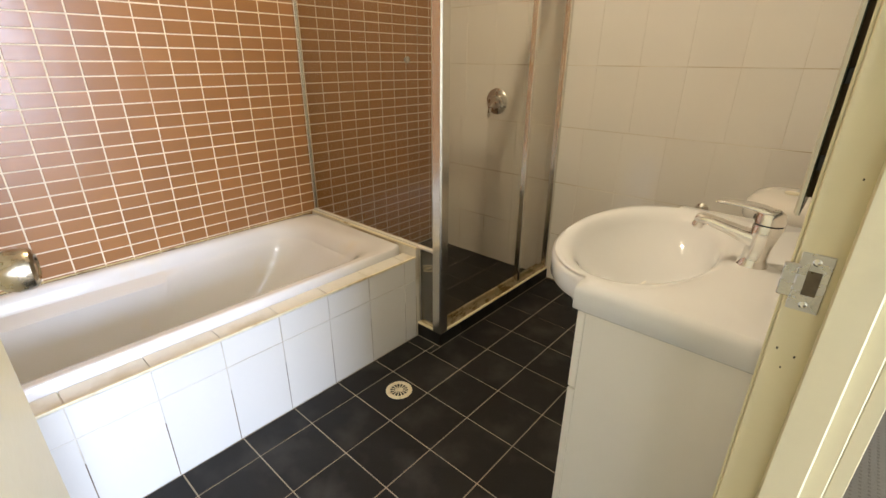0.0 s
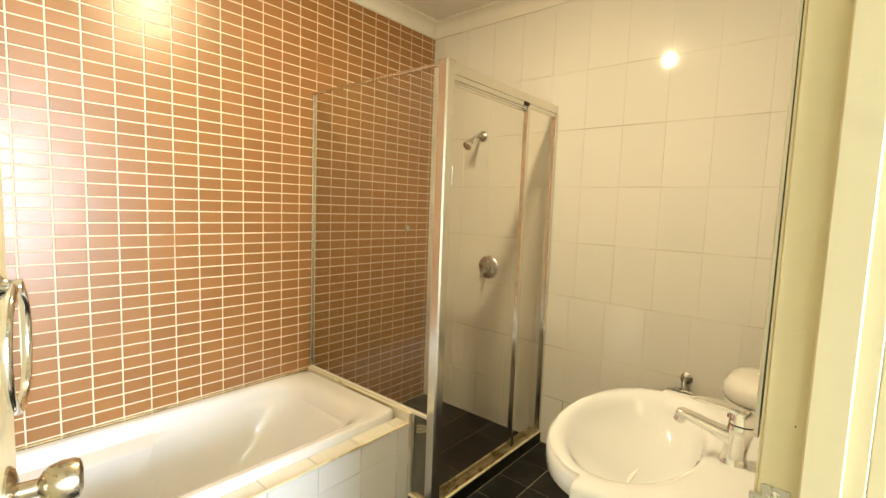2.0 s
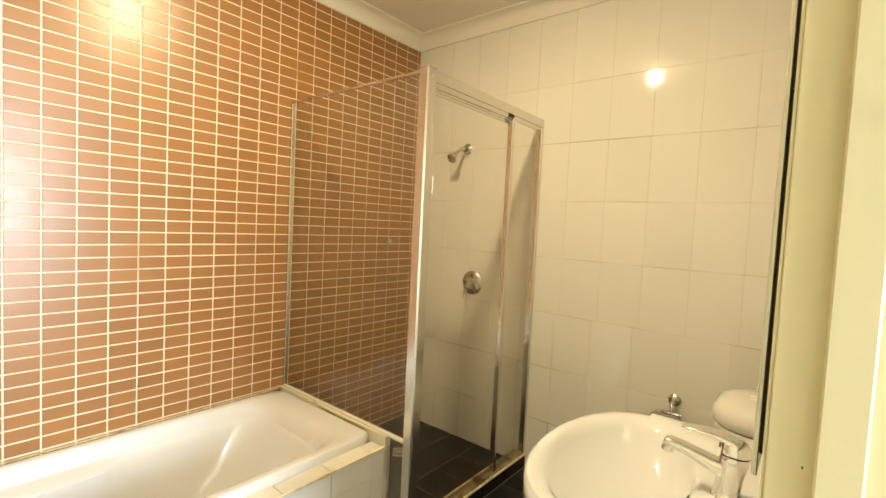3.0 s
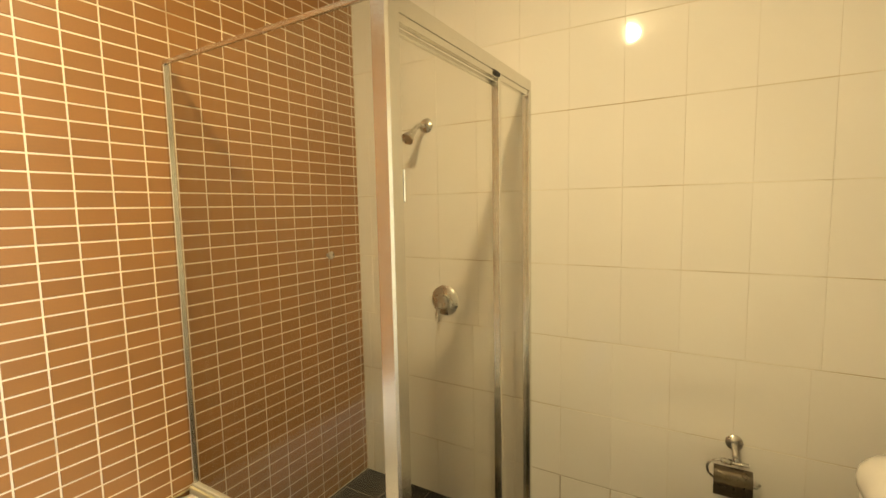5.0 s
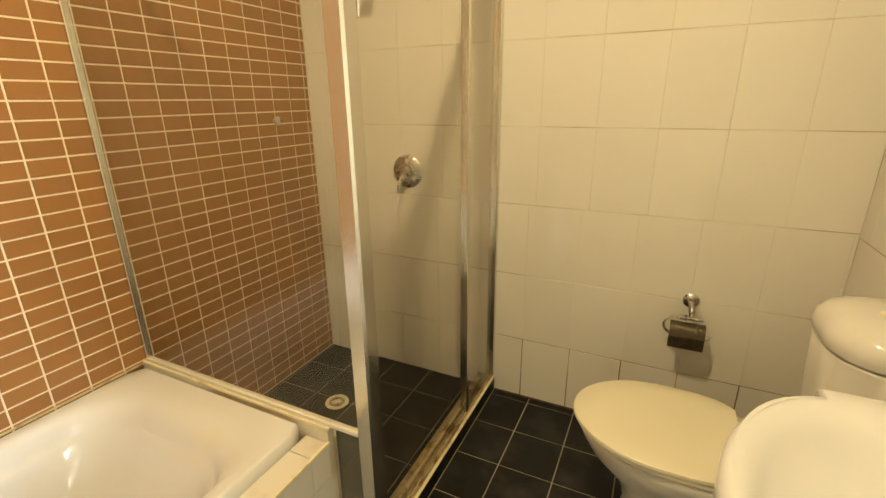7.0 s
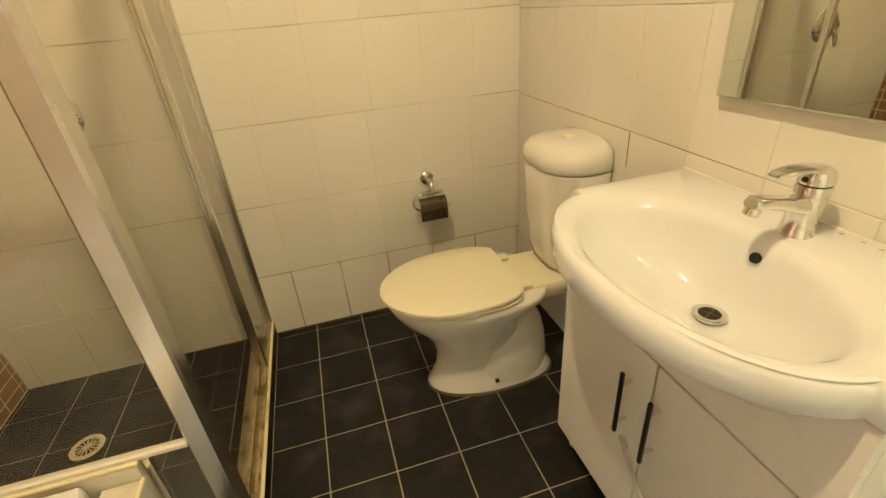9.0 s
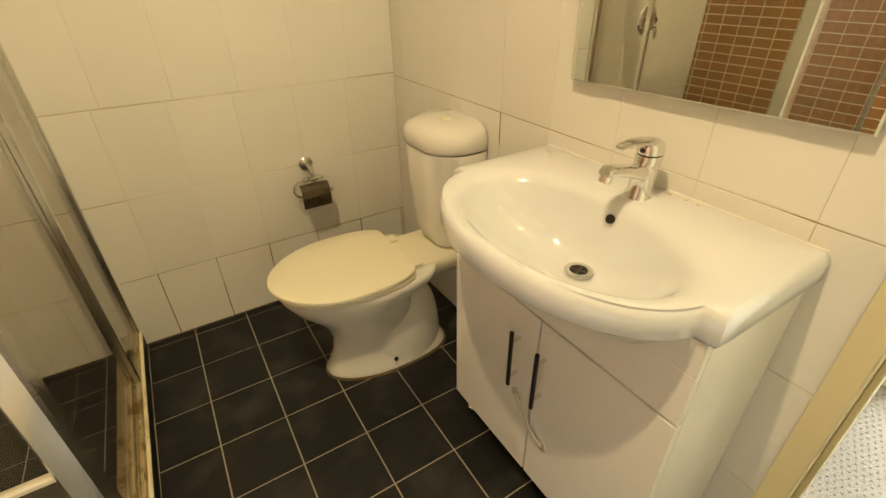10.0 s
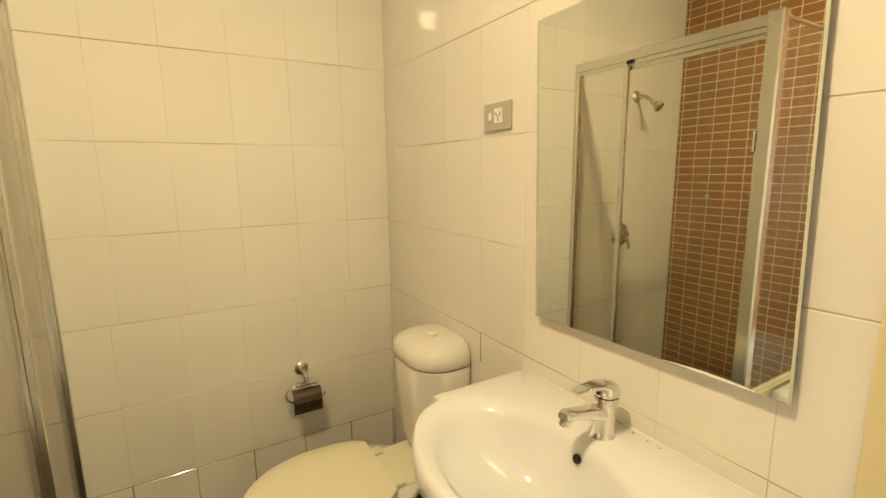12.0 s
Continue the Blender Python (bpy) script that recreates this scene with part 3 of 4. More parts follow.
# ---- shower ----
shower_floor = setting("shower_floor", boxed(0.0, 0.862, -0.93, 0.0, -0.0025, 0.0095), BLACK_GROUT, "charcoal tiled shower floor", "shower floor")
bm = boxed(0.862, HOB_X - 0.0025, HOB_Y + 0.0025, 0.0, -0.0025, 0.066)
box(bm, APRON - 0.03, 0.862, HOB_Y + 0.0025, -0.93, -0.0025, 0.066)
hob = setting("shower_hob", bm, BLACK_GROUT, "low shower kerb faced with black tiles", "shower kerb")
bm = boxed(HOB_X - 0.014, HOB_X + 0.003, HOB_Y - 0.003, -0.001, 0.0665, 0.0745, 0.002, 2)
box(bm, APRON + 0.001, HOB_X - 0.014, HOB_Y - 0.003, HOB_Y + 0.014, 0.0665, 0.0745, 0.002, 2)
part("edge_trim", bm, CREAM_TRIM, hob, "stained cream edge trim")
part("top_tile", boxed(0.866, HOB_X - 0.0145, HOB_Y + 0.0145, -0.001, 0.0665, 0.0715, 0.001), GRIMY_ALU, hob, "grimy ledge of the kerb")
part("end_tile", boxed(APRON + 0.001, 0.866, HOB_Y + 0.0145, -0.93, 0.0665, 0.0715, 0.001), BLACK_TILE, hob)

screen = thing("shower_screen", pose(0, 0, 0), "framed glass shower screen with aluminium frame and sliding door", "shower screen")
PX, PY, ST = 0.926, -0.945, 1.94
bm = bmesh.new()
loft(bm, [rounded(PX, PY, 0.025, 0.027, 0.004, z, 24) for z in (0.0715, ST)])
post = part("corner_post", bm, ALUMINIUM, screen, smooth=30)
part("post_cap", boxed(PX - 0.026, PX + 0.026, PY - 0.028, PY + 0.028, ST, ST + 0.006, 0.002), ALUMINIUM, post)
part("rivet", lathe(bmesh.new(), [(0.004, 0), (0.0035, 0.0015), (0.0005, 0.002)], 10, Matrix.Translation((PX + 0.025, PY, ST - 0.03)) @ axis_to((1, 0, 0))), STEEL, post)
# panel over the bath
part("top_rail", boxed(0.0, PX - 0.025, PY - 0.007, PY + 0.007, ST - 0.013, ST, 0.002), ALUMINIUM, screen)
part("wall_channel", boxed(0.0, 0.014, PY - 0.010, PY + 0.010, 0.4605, ST - 0.0135, 0.002), ALUMINIUM, screen)
part("bottom_rail", boxed(0.0, PX - 0.025, PY - 0.010, PY + 0.010, 0.447, 0.460, 0.002), PALE_SEAL, screen)
part("side_pane", boxed(0.012, PX - 0.019, PY - 0.0025, PY + 0.0025, 0.460, ST - 0.013), SHOWER_GLASS, screen, "large clear glass panel above the bath")
part("low_pane", boxed(APRON + 0.018, PX - 0.019, PY - 0.0025, PY + 0.0025, 0.085, 0.445), SMEAR_GLASS, screen, "small smeared glass panel beside the bath")
part("low_channel", boxed(APRON + 0.003, APRON + 0.018, PY - 0.009, PY + 0.009, 0.0715, 0.445, 0.0015), ALUMINIUM, screen)
part("low_sill", boxed(APRON + 0.018, PX - 0.025, PY - 0.009, PY + 0.009, 0.0715, 0.085, 0.0015), GRIMY_ALU, screen)
# front with its door
part("front_head_rail", boxed(PX - 0.014, PX + 0.016, PY + 0.027, -0.003, ST - 0.042, ST, 0.002), ALUMINIUM, screen)
part("head_track", boxed(PX - 0.010, PX + 0.011, PY + 0.027, -0.025, ST - 0.062, ST - 0.0425, 0.001), ALUMINIUM, screen)
sill = part("sill_track", boxed(PX - 0.022, PX + 0.012, PY + 0.027, -0.003, 0.0715, 0.080, 0.0015), GRIMY_ALU, screen, "grimy aluminium sill track")
for x in (PX - 0.021, PX - 0.006, PX + 0.008):
    part("rib", boxed(x, x + 0.003, PY + 0.027, -0.003, 0.080, 0.095, 0.0006), GRIMY_ALU, sill)
part("wall_jamb", boxed(PX - 0.016, PX + 0.016, -0.026, -0.001, 0.080, ST - 0.042, 0.003), ALUMINIUM, screen)
part("fixed_stile", boxed(PX - 0.004, PX + 0.014, -0.325, -0.303, 0.095, ST - 0.0625, 0.002), ALUMINIUM, screen)
part("fixed_pane", boxed(PX + 0.003, PX + 0.007, -0.304, -0.026, 0.094, ST - 0.0625), SHOWER_GLASS, screen)
door = part("sliding_door", boxed(PX - 0.0125, PX - 0.0085, PY + 0.035, -0.305, 0.115, ST - 0.08), SHOWER_GLASS, screen, "clear glass sliding door pane")
part("door_stile", boxed(PX - 0.018, PX - 0.0045, -0.318, -0.292, 0.10, ST - 0.063, 0.002), ALUMINIUM, door)
part("door_stile", boxed(PX - 0.018, PX - 0.0045, PY + 0.028, PY + 0.040, 0.10, ST - 0.063, 0.002), ALUMINIUM, door)
part("door_bottom_rail", boxed(PX - 0.018, PX - 0.007, PY + 0.040, -0.318, 0.100, 0.116, 0.0015), GRIMY_ALU, door)
part("door_top_rail", boxed(PX - 0.018, PX - 0.0105, PY + 0.040, -0.318, ST - 0.082, ST - 0.063, 0.0015), ALUMINIUM, door)
part("door_handle", boxed(PX - 0.004, PX + 0.023, PY + 0.029, PY + 0.038, 1.450, 1.530, 0.002), ALUMINIUM, door, "small aluminium pull")
part("roller", boxed(PX - 0.008, PX + 0.018, -0.36, -0.318, ST - 0.058, ST - 0.042, 0.003), DARK, door)

mixer = thing("shower_mixer", pose(0.517, 0, 0.997), "round chrome shower mixer with lever on the tiled wall", "shower mixer")
back = axis_to((0, -1, 0))
part("wall_plate", lathe(bmesh.new(), [(0.072, 0.0), (0.072, 0.004), (0.066, 0.010), (0.040, 0.015), (0.034, 0.016)], 40, back), STEEL, mixer, smooth=40)
part("body", lathe(bmesh.new(), [(0.034, 0.016), (0.032, 0.040), (0.028, 0.046), (0.004, 0.048)], 32, back), STEEL, mixer, smooth=40)
part("lever", tube(bmesh.new(), [(0.0, -0.040, -0.006), (-0.008, -0.050, -0.030), (-0.012, -0.058, -0.060), (-0.014, -0.062, -0.088)], [0.011, 0.010, 0.009, 0.007], 12), STEEL, mixer, smooth=40)

shower = thing("overhead_shower", pose(0.433, 0, 1.816), "chrome shower head on a short wall arm", "shower head")
part("flange", lathe(bmesh.new(), [(0.034, 0), (0.034, 0.004), (0.024, 0.012), (0.014, 0.016)], 28, back), STEEL, shower, smooth=40)
part("arm", tube(bmesh.new(), [(0, -0.01, 0), (0, -0.055, -0.004), (0, -0.085, -0.018), (0, -0.108, -0.040)], 0.0105, 14), STEEL, shower, smooth=40)
head_m = Matrix.Translation((0, -0.104, -0.036)) @ axis_to((-0.05, -0.72, -0.62))
part("rose", lathe(bmesh.new(), [(0.013, 0), (0.015, 0.016), (0.014, 0.024), (0.027, 0.052), (0.030, 0.066), (0.028, 0.070), (0.004, 0.071)], 28, head_m), STEEL, shower, smooth=40)

hook = thing("robe_hook", pose(0, -0.233, 1.216), "small chrome knob on the brown shower tiles", "wall hook")
part("knob", lathe(bmesh.new(), [(0.010, 0), (0.009, 0.010), (0.017, 0.014), (0.019, 0.022), (0.015, 0.028), (0.002, 0.030)], 24, axis_to((1, 0, 0))), STEEL, hook, smooth=40)


def floor_drain(x, y, z):
    d = thing("floor_drain", pose(x, y, z), "round ivory plastic floor drain grate in the black tiles", "floor drain", "floor drains")
    part("ring", lathe(bmesh.new(), [(0.052, -0.004), (0.052, 0.002), (0.049, 0.0036), (0.037, 0.0036), (0.035, 0.001), (0.035, -0.004)], 40, None, (False, False)), DRAIN_PLASTIC, d, smooth=40)
    part("pit", lathe(bmesh.new(), [(0.0355, -0.003), (0.0355, 0.0009)], 32), DARK, d)
    part("centre", lathe(bmesh.new(), [(0.008, 0.0005), (0.008, 0.003), (0.006, 0.0036)], 18), DRAIN_PLASTIC, d)
    for i in range(14):
        a = 2 * math.pi * i / 14
        rib = boxed(0.007, 0.037, -0.0016, 0.0016, 0.0012, 0.0032)
        bmesh.ops.rotate(rib, verts=rib.verts, cent=(0, 0, 0), matrix=Matrix.Rotation(a, 3, "Z"))
        part("rib", rib, DRAIN_PLASTIC, d)
    return d


drain = floor_drain(1.021, -1.294, 0.0005)
copy_thing(drain, pose(0.345, -0.405, 0.0125))

# ---- bath ----
apron = setting("bath_apron", boxed(0.7185, APRON - 0.0025, SOUTH, HOB_Y - 0.004, -0.0025, 0.4005), WHITE_GROUT, "white tiled bath surround with cracked grout", "bath surround")
part("edge_trim", boxed(APRON - 0.006, APRON + 0.0025, SOUTH, HOB_Y - 0.003, 0.4015, 0.4105, 0.002, 2), CREAM_TRIM, apron, "yellowed plastic edge trim")
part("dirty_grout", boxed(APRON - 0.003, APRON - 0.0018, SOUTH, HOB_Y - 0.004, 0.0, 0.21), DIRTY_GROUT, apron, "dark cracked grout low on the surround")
nib = setting("bath_end_wall", boxed(0.0, APRON - 0.0025, HOB_Y - 0.0035, -0.9305, -0.0025, 0.444), WHITE_GROUT, "tiled wall between bath and shower", "low wall")
part("silicone_bead", boxed(0.0, APRON + 0.002, -0.966, -0.956, 0.444, 0.4525, 0.003, 2), CREAM_TRIM, nib, "yellowed and mouldy silicone bead")


def build_bath():
    b = thing("bathtub", pose(0, 0, -0.008), "white acrylic bathtub set in a tiled surround", "bathtub")
    x0, x1, y0, y1 = 0.003, 0.718, SOUTH + 0.004, -0.968
    cx, cy, hx, hy = (x0 + x1) / 2, (y0 + y1) / 2, (x1 - x0) / 2, (y1 - y0) / 2
    k = 96
    loops = [rounded(cx, cy, hx, hy, 0.02, 0.395, k), rounded(cx, cy, hx, hy, 0.02, 0.424, k), rounded(cx, cy, hx - 0.0015, hy - 0.002, 0.02, 0.440, k),
             rounded(cx, cy, hx - 0.0045, hy - 0.005, 0.02, 0.4465, k), rounded(cx, cy, hx - 0.010, hy - 0.010, 0.02, 0.450, k)]

    def well(inx, north, south, r, z, arm=0.0):
        hx2, top, low = hx - inx, y1 - north, y0 + south
        pts = rounded(cx, (top + low) / 2, hx2, (top - low) / 2, r, z, k)
        out = []
        for x, y, zz in pts:
            s = smoothstep(-1.70, -1.78, y) if y > -1.74 else smoothstep(-1.70, -1.78, y)
            w = smoothstep(-2.50, -2.30, y)
            side = 1 if x < cx else -1
            edge = smoothstep(0.10, 0.20, abs(x - cx))
            out.append((x + side * edge * arm * s * w, y, zz))
        return out

    loops += [well(0.030, 0.060, 0.05, 0.10, 0.4505), well(0.040, 0.085, 0.06, 0.13, 0.4485), well(0.050, 0.112, 0.07, 0.15, 0.441), well(0.059, 0.135, 0.078, 0.16, 0.425),
              well(0.065, 0.150, 0.084, 0.16, 0.402), well(0.068, 0.156, 0.087, 0.16, 0.392, 0.003), well(0.071, 0.160, 0.089, 0.16, 0.384, 0.022), well(0.076, 0.168, 0.091, 0.15, 0.379, 0.050), well(0.082, 0.178, 0.094, 0.15, 0.368, 0.058),
              well(0.086, 0.190, 0.097, 0.15, 0.350, 0.054), well(0.097, 0.230, 0.10, 0.15, 0.29, 0.046), well(0.112, 0.300, 0.11, 0.15, 0.20, 0.03),
              well(0.132, 0.365, 0.13, 0.15, 0.12, 0.015), well(0.157, 0.415, 0.15, 0.14, 0.085), well(0.20, 0.46, 0.19, 0.12, 0.070), well(0.27, 0.55, 0.30, 0.06, 0.066)]
    part("shell", loft(bmesh.new(), loops, False, True), ACRYLIC, b, smooth=30)
    part("waste", lathe(bmesh.new(), [(0.032, 0.066), (0.032, 0.069), (0.024, 0.0695), (0.020, 0.067), (0.002, 0.0668)], 24, Matrix.Translation((cx, -2.2, 0))), CHROME, b, smooth=40)
    return b


build_bath()
setting("wall_sealant", boxed(0.0, 0.010, SOUTH, -0.96, 0.4430, 0.4475, 0.0018), SILICONE, "thin silicone line between bath and brown tiles", "sealant")

# ---- toilet ----
def build_toilet():
    cy, ty = -0.522, -0.507
    t = thing("toilet", pose(0, 0, 0), "white close coupled toilet with cream closed seat", "toilet")
    pan = [egg(1.500, 1.965, cy, 0.122, 0.0, back=3), egg(1.497, 1.968, cy, 0.124, 0.012, back=3), egg(1.510, 1.955, cy, 0.114, 0.03, back=3), egg(1.535, 1.93, cy, 0.100, 0.09, back=3),
           egg(1.540, 1.87, cy, 0.098, 0.15, back=3), egg(1.520, 1.84, cy, 0.108, 0.21, back=3), egg(1.475, 1.83, cy, 0.138, 0.27, back=2.6), egg(1.425, 1.85, cy, 0.168, 0.325, back=2.6),
           egg(1.400, 1.92, cy, 0.180, 0.365, back=3), egg(1.396, 1.925, cy, 0.183, 0.385, back=3), egg(1.402, 1.92, cy, 0.178, 0.394, back=3)]
    part("pan", loft(bmesh.new(), pan), TOILET_WHITE, t, smooth=60)
    part("trap_bulge", loft(bmesh.new(), [[(x, y, q) for x, y, q in egg(1.60 + o, 1.955 - o * 0.4, cy, 0.121 - o * 0.35, z, back=2.2)] for z, o in ((0.012, 0.0), (0.09, 0.006), (0.16, 0.026), (0.215, 0.062), (0.255, 0.11), (0.278, 0.17))]), TOILET_WHITE, t, smooth=60)
    part("pan_shelf", loft(bmesh.new(), [rounded(1.93, cy, 0.125, 0.115 - d, 0.03, z, 32) for z, d in ((0.335, 0.02), (0.36, 0.004), (0.392, 0.0), (0.400, 0.006))]), SEAT, t, "cream shelf behind the seat", smooth=50)
    for dy in (-0.075, 0.075):
        part("floor_screw_cap", lathe(bmesh.new(), [(0.008, 0), (0.008, 0.003), (0.002, 0.006)], 14, Matrix.Translation((1.72, cy + dy * 1.55, 0.045)) @ axis_to((0, 1 if dy > 0 else -1, 0.25))), DARK, t)
    ring = [egg(1.388, 1.845, cy, 0.184, 0.396, back=3.5), egg(1.384, 1.847, cy, 0.187, 0.404, back=3.5), egg(1.388, 1.845, cy, 0.184, 0.411, back=3.5)]
    part("seat_ring", loft(bmesh.new(), [[(min(x, 1.800), y, z) for x, y, z in lp] for lp in ring]), SEAT, t, smooth=40)
    lid = [egg(1.380, 1.838, cy, 0.187, 0.4135, back=3.2), egg(1.375, 1.842, cy, 0.191, 0.419, back=3.2), egg(1.376, 1.842, cy, 0.190, 0.427, back=3.2), egg(1.384, 1.836, cy, 0.183, 0.432, back=3.2), egg(1.44, 1.79, cy, 0.13, 0.4335, back=3.2)]
    part("lid", loft(bmesh.new(), [[(min(x, 1.806), y, z) for x, y, z in lp] for lp in lid]), SEAT, t, "closed cream plastic lid", smooth=40)
    for dy in (-0.094, 0.094):
        part("hinge", boxed(1.806, 1.852, cy + dy - 0.020, cy + dy + 0.020, 0.400, 0.414, 0.005, 2), SEAT, t, smooth=40)

    def tank(hw, depth, z, r):
        return [(min(x, 2.0935), y, zz) for x, y, zz in rounded(2.0935 - depth / 2 + 0.03, ty, depth / 2 + 0.03, hw * 0.86, r, z, 48)]

    c = part("cistern", loft(bmesh.new(), [tank(0.105, 0.135, 0.400, 0.06), tank(0.125, 0.150, 0.42, 0.07), tank(0.145, 0.165, 0.47, 0.085), tank(0.165, 0.178, 0.60, 0.10), tank(0.176, 0.185, 0.752, 0.11), tank(0.174, 0.183, 0.755, 0.11)]), TOILET_WHITE, t, smooth=40)
    part("shadow_gap", loft(bmesh.new(), [tank(0.170, 0.178, 0.753, 0.11), tank(0.170, 0.178, 0.762, 0.11)]), DARK, c)
    part("cistern_lid", loft(bmesh.new(), [tank(0.176, 0.186, 0.759, 0.11), tank(0.181, 0.192, 0.766, 0.115), tank(0.182, 0.193, 0.788, 0.115), tank(0.177, 0.188, 0.808, 0.115), tank(0.160, 0.174, 0.825, 0.11), tank(0.120, 0.15, 0.835, 0.09), tank(0.05, 0.11, 0.839, 0.04)]), TOILET_WHITE, t, smooth=60)
    part("flush_button", lathe(bmesh.new(), [(0.020, 0.834), (0.020, 0.842), (0.017, 0.844), (0.001, 0.844)], 24, Matrix.Translation((2.015, cy, 0))), SEAT, t, smooth=40)
    part("stop_tap", tube(bmesh.new(), [(2.094, cy - 0.16, 0.21), (2.05, cy - 0.16, 0.21), (2.045, cy - 0.16, 0.24), (2.05, cy - 0.12, 0.42)], 0.008, 10), CHROME, t, smooth=40)
    return t


build_toilet()
setting("toilet_sealant", loft(bmesh.new(), [egg(1.492, 1.972, -0.525, 0.128, 0.0005, back=3), egg(1.494, 1.970, -0.525, 0.126, 0.007, back=3)]), TOE_STAIN, "dark stained sealant round the toilet foot", "sealant")

setting("base_sealant", boxed(HOB_X, 2.09, -0.004, -0.0002, 0.0004, 0.007, 0.0015), TOE_STAIN, "dark stained joint between floor and wall tiles", "sealant")

# ---- paper holder ----
def build_holder():
    h = thing("toilet_paper_holder", pose(1.682, 0, 0.596), "chrome toilet paper holder with flap, empty, on tiles", "paper holder")
    part("wall_rose", lathe(bmesh.new(), [(0.027, 0), (0.027, 0.005), (0.022, 0.010), (0.012, 0.014), (0.010, 0.018)], 28, back), STEEL, h, smooth=40)
    part("post", tube(bmesh.new(), [(0, -0.012, 0), (0, -0.050, -0.004), (0.002, -0.062, -0.018), (0.004, -0.066, -0.040)], [0.010, 0.009, 0.009, 0.008], 14), STEEL, h, smooth=40)
    part("crossbar", tube(bmesh.new(), [(-0.030, -0.066, -0.043), (0.042, -0.066, -0.043)], 0.007, 12), STEEL, h, smooth=40)
    arc = [(-0.040 - 0.040 * math.sin(a), -0.066, -0.078 + 0.035 * math.cos(a)) for a in [math.pi * i / 9 for i in range(10)]]
    part("wire_arm", tube(bmesh.new(), arc + [(0.066, -0.066, -0.113), (0.074, -0.066, -0.098)], 0.004, 10), STEEL, h, smooth=40)
    part("sleeve", boxed(-0.040, -0.006, -0.074, -0.058, -0.052, -0.034, 0.004, 2), STEEL, h, smooth=40)
    turn = [radians(d) for d in (0, 18, 36, 54, 72, 90)]
    line = [(-0.070, -0.058)] + [(-0.078 - 0.024 * math.sin(a), -0.084 + 0.026 * math.cos(a)) for a in turn] + [(-0.103, -0.100), (-0.1035, -0.102), (-0.1025, -0.106), (-0.102, -0.146)]
    flap = [[(x, y - 0.0025 * s, z - 0.001 * s) for x, s in ((-0.060, 0), (0.052, 0), (0.052, 1), (-0.060, 1))] for y, z in line]
    part("flap", loft(bmesh.new(), flap), DARK_METAL, h, "dark metal paper flap", smooth=30)
    return h


build_holder()

# ---- vanity ----
VY = -1.228
VZ = 0.843


def build_vanity():
    v = thing("vanity_cabinet", pose(0, 0, 0), "white gloss vanity cabinet with two doors on short legs", "vanity cabinet")
    x0, y0, y1, z0, z1 = 1.822, -1.542, -0.904, 0.088, 0.789
    for a, b in ((y0, y0 + 0.016), (y1 - 0.016, y1)):
        part("side_panel", boxed(x0, 2.094, a, b, z0, z1, 0.0012), LAMINATE, v)
    part("bottom_panel", boxed(x0, 2.094, y0 + 0.0165, y1 - 0.0165, z0, z0 + 0.016), LAMINATE, v)
    part("back_panel", boxed(2.084, 2.094, y0 + 0.0165, y1 - 0.0165, z0 + 0.017, z1), LAMINATE, v)
    rail = boxed(x0 - 0.016, x0 - 0.0005, y0, y1, 0.611, 0.718, 0.0015)
    box(rail, x0 - 0.016, x0 - 0.0005, y0, y0 + 0.10, 0.7165, 0.786, 0.0015)
    box(rail, x0 - 0.016, x0 - 0.0005, y1 - 0.10, y1, 0.7165, 0.786, 0.0015)
    part("front_rail", rail, LAMINATE, v, "plain white fascia below the basin")
    part("side_handle", tube(bmesh.new(), [(1.850, y1 - 0.001, 0.566), (1.846, y1 + 0.018, 0.562), (1.844, y1 + 0.022, 0.552), (1.844, y1 + 0.022, 0.496), (1.846, y1 + 0.018, 0.486), (1.850, y1 - 0.001, 0.482)], 0.006, 10), BLACK_METAL, v, "black loop handle on the side", smooth=40)
    part("side_knob", lathe(bmesh.new(), [(0.007, 0), (0.006, 0.008), (0.011, 0.012), (0.010, 0.020), (0.002, 0.022)], 16, Matrix.Translation((1.848, y1, 0.395)) @ axis_to((0, 1, 0))), BLACK_METAL, v, smooth=40)
    for a, b, hy in ((y0, VY - 0.0022, VY - 0.026), (VY + 0.0022, y1, VY + 0.058)):
        d = part("door", boxed(x0 - 0.016, x0 - 0.0005, a, b, z0, 0.606, 0.0015), LAMINATE, v)
        hnd = part("handle", boxed(x0 - 0.046, x0 - 0.038, hy - 0.0045, hy + 0.0045, 0.375, 0.545, 0.002, 2), BLACK_METAL, d, "slim black bar handle with chrome posts")
        for z in (0.405, 0.515):
            part("handle_post", tube(bmesh.new(), [(x0 - 0.016, hy, z), (x0 - 0.039, hy, z)], 0.005, 12), CHROME, hnd, smooth=40)
    lock = part("safety_latch", tube(bmesh.new(), [(x0 - 0.019, VY + 0.050, 0.338), (x0 - 0.026, VY + 0.030, 0.322), (x0 - 0.027, VY - 0.030, 0.270), (x0 - 0.020, VY - 0.052, 0.252)], [0.006, 0.0032, 0.0032, 0.006], 10), LATCH_PLASTIC, v, "clear plastic safety latch strap", smooth=40)
    for y, z in ((VY + 0.050, 0.338), (VY - 0.052, 0.252)):
        pad = part("latch_pad", lathe(bmesh.new(), [(0.016, 0), (0.016, 0.003), (0.012, 0.005), (0.002, 0.0055)], 20, Matrix.Translation((x0 - 0.016, y, z)) @ axis_to((-1, 0, 0))), LATCH_PLASTIC, lock)
    for x in (x0 + 0.03, 2.05):
        for y in (y0 + 0.035, y1 - 0.035):
            part("leg", lathe(bmesh.new(), [(0.017, 0.0), (0.019, 0.004), (0.019, 0.018), (0.012, 0.024), (0.012, z0)], 18, Matrix.Translation((x, y, 0))), CHROME, v, smooth=40)
    return v


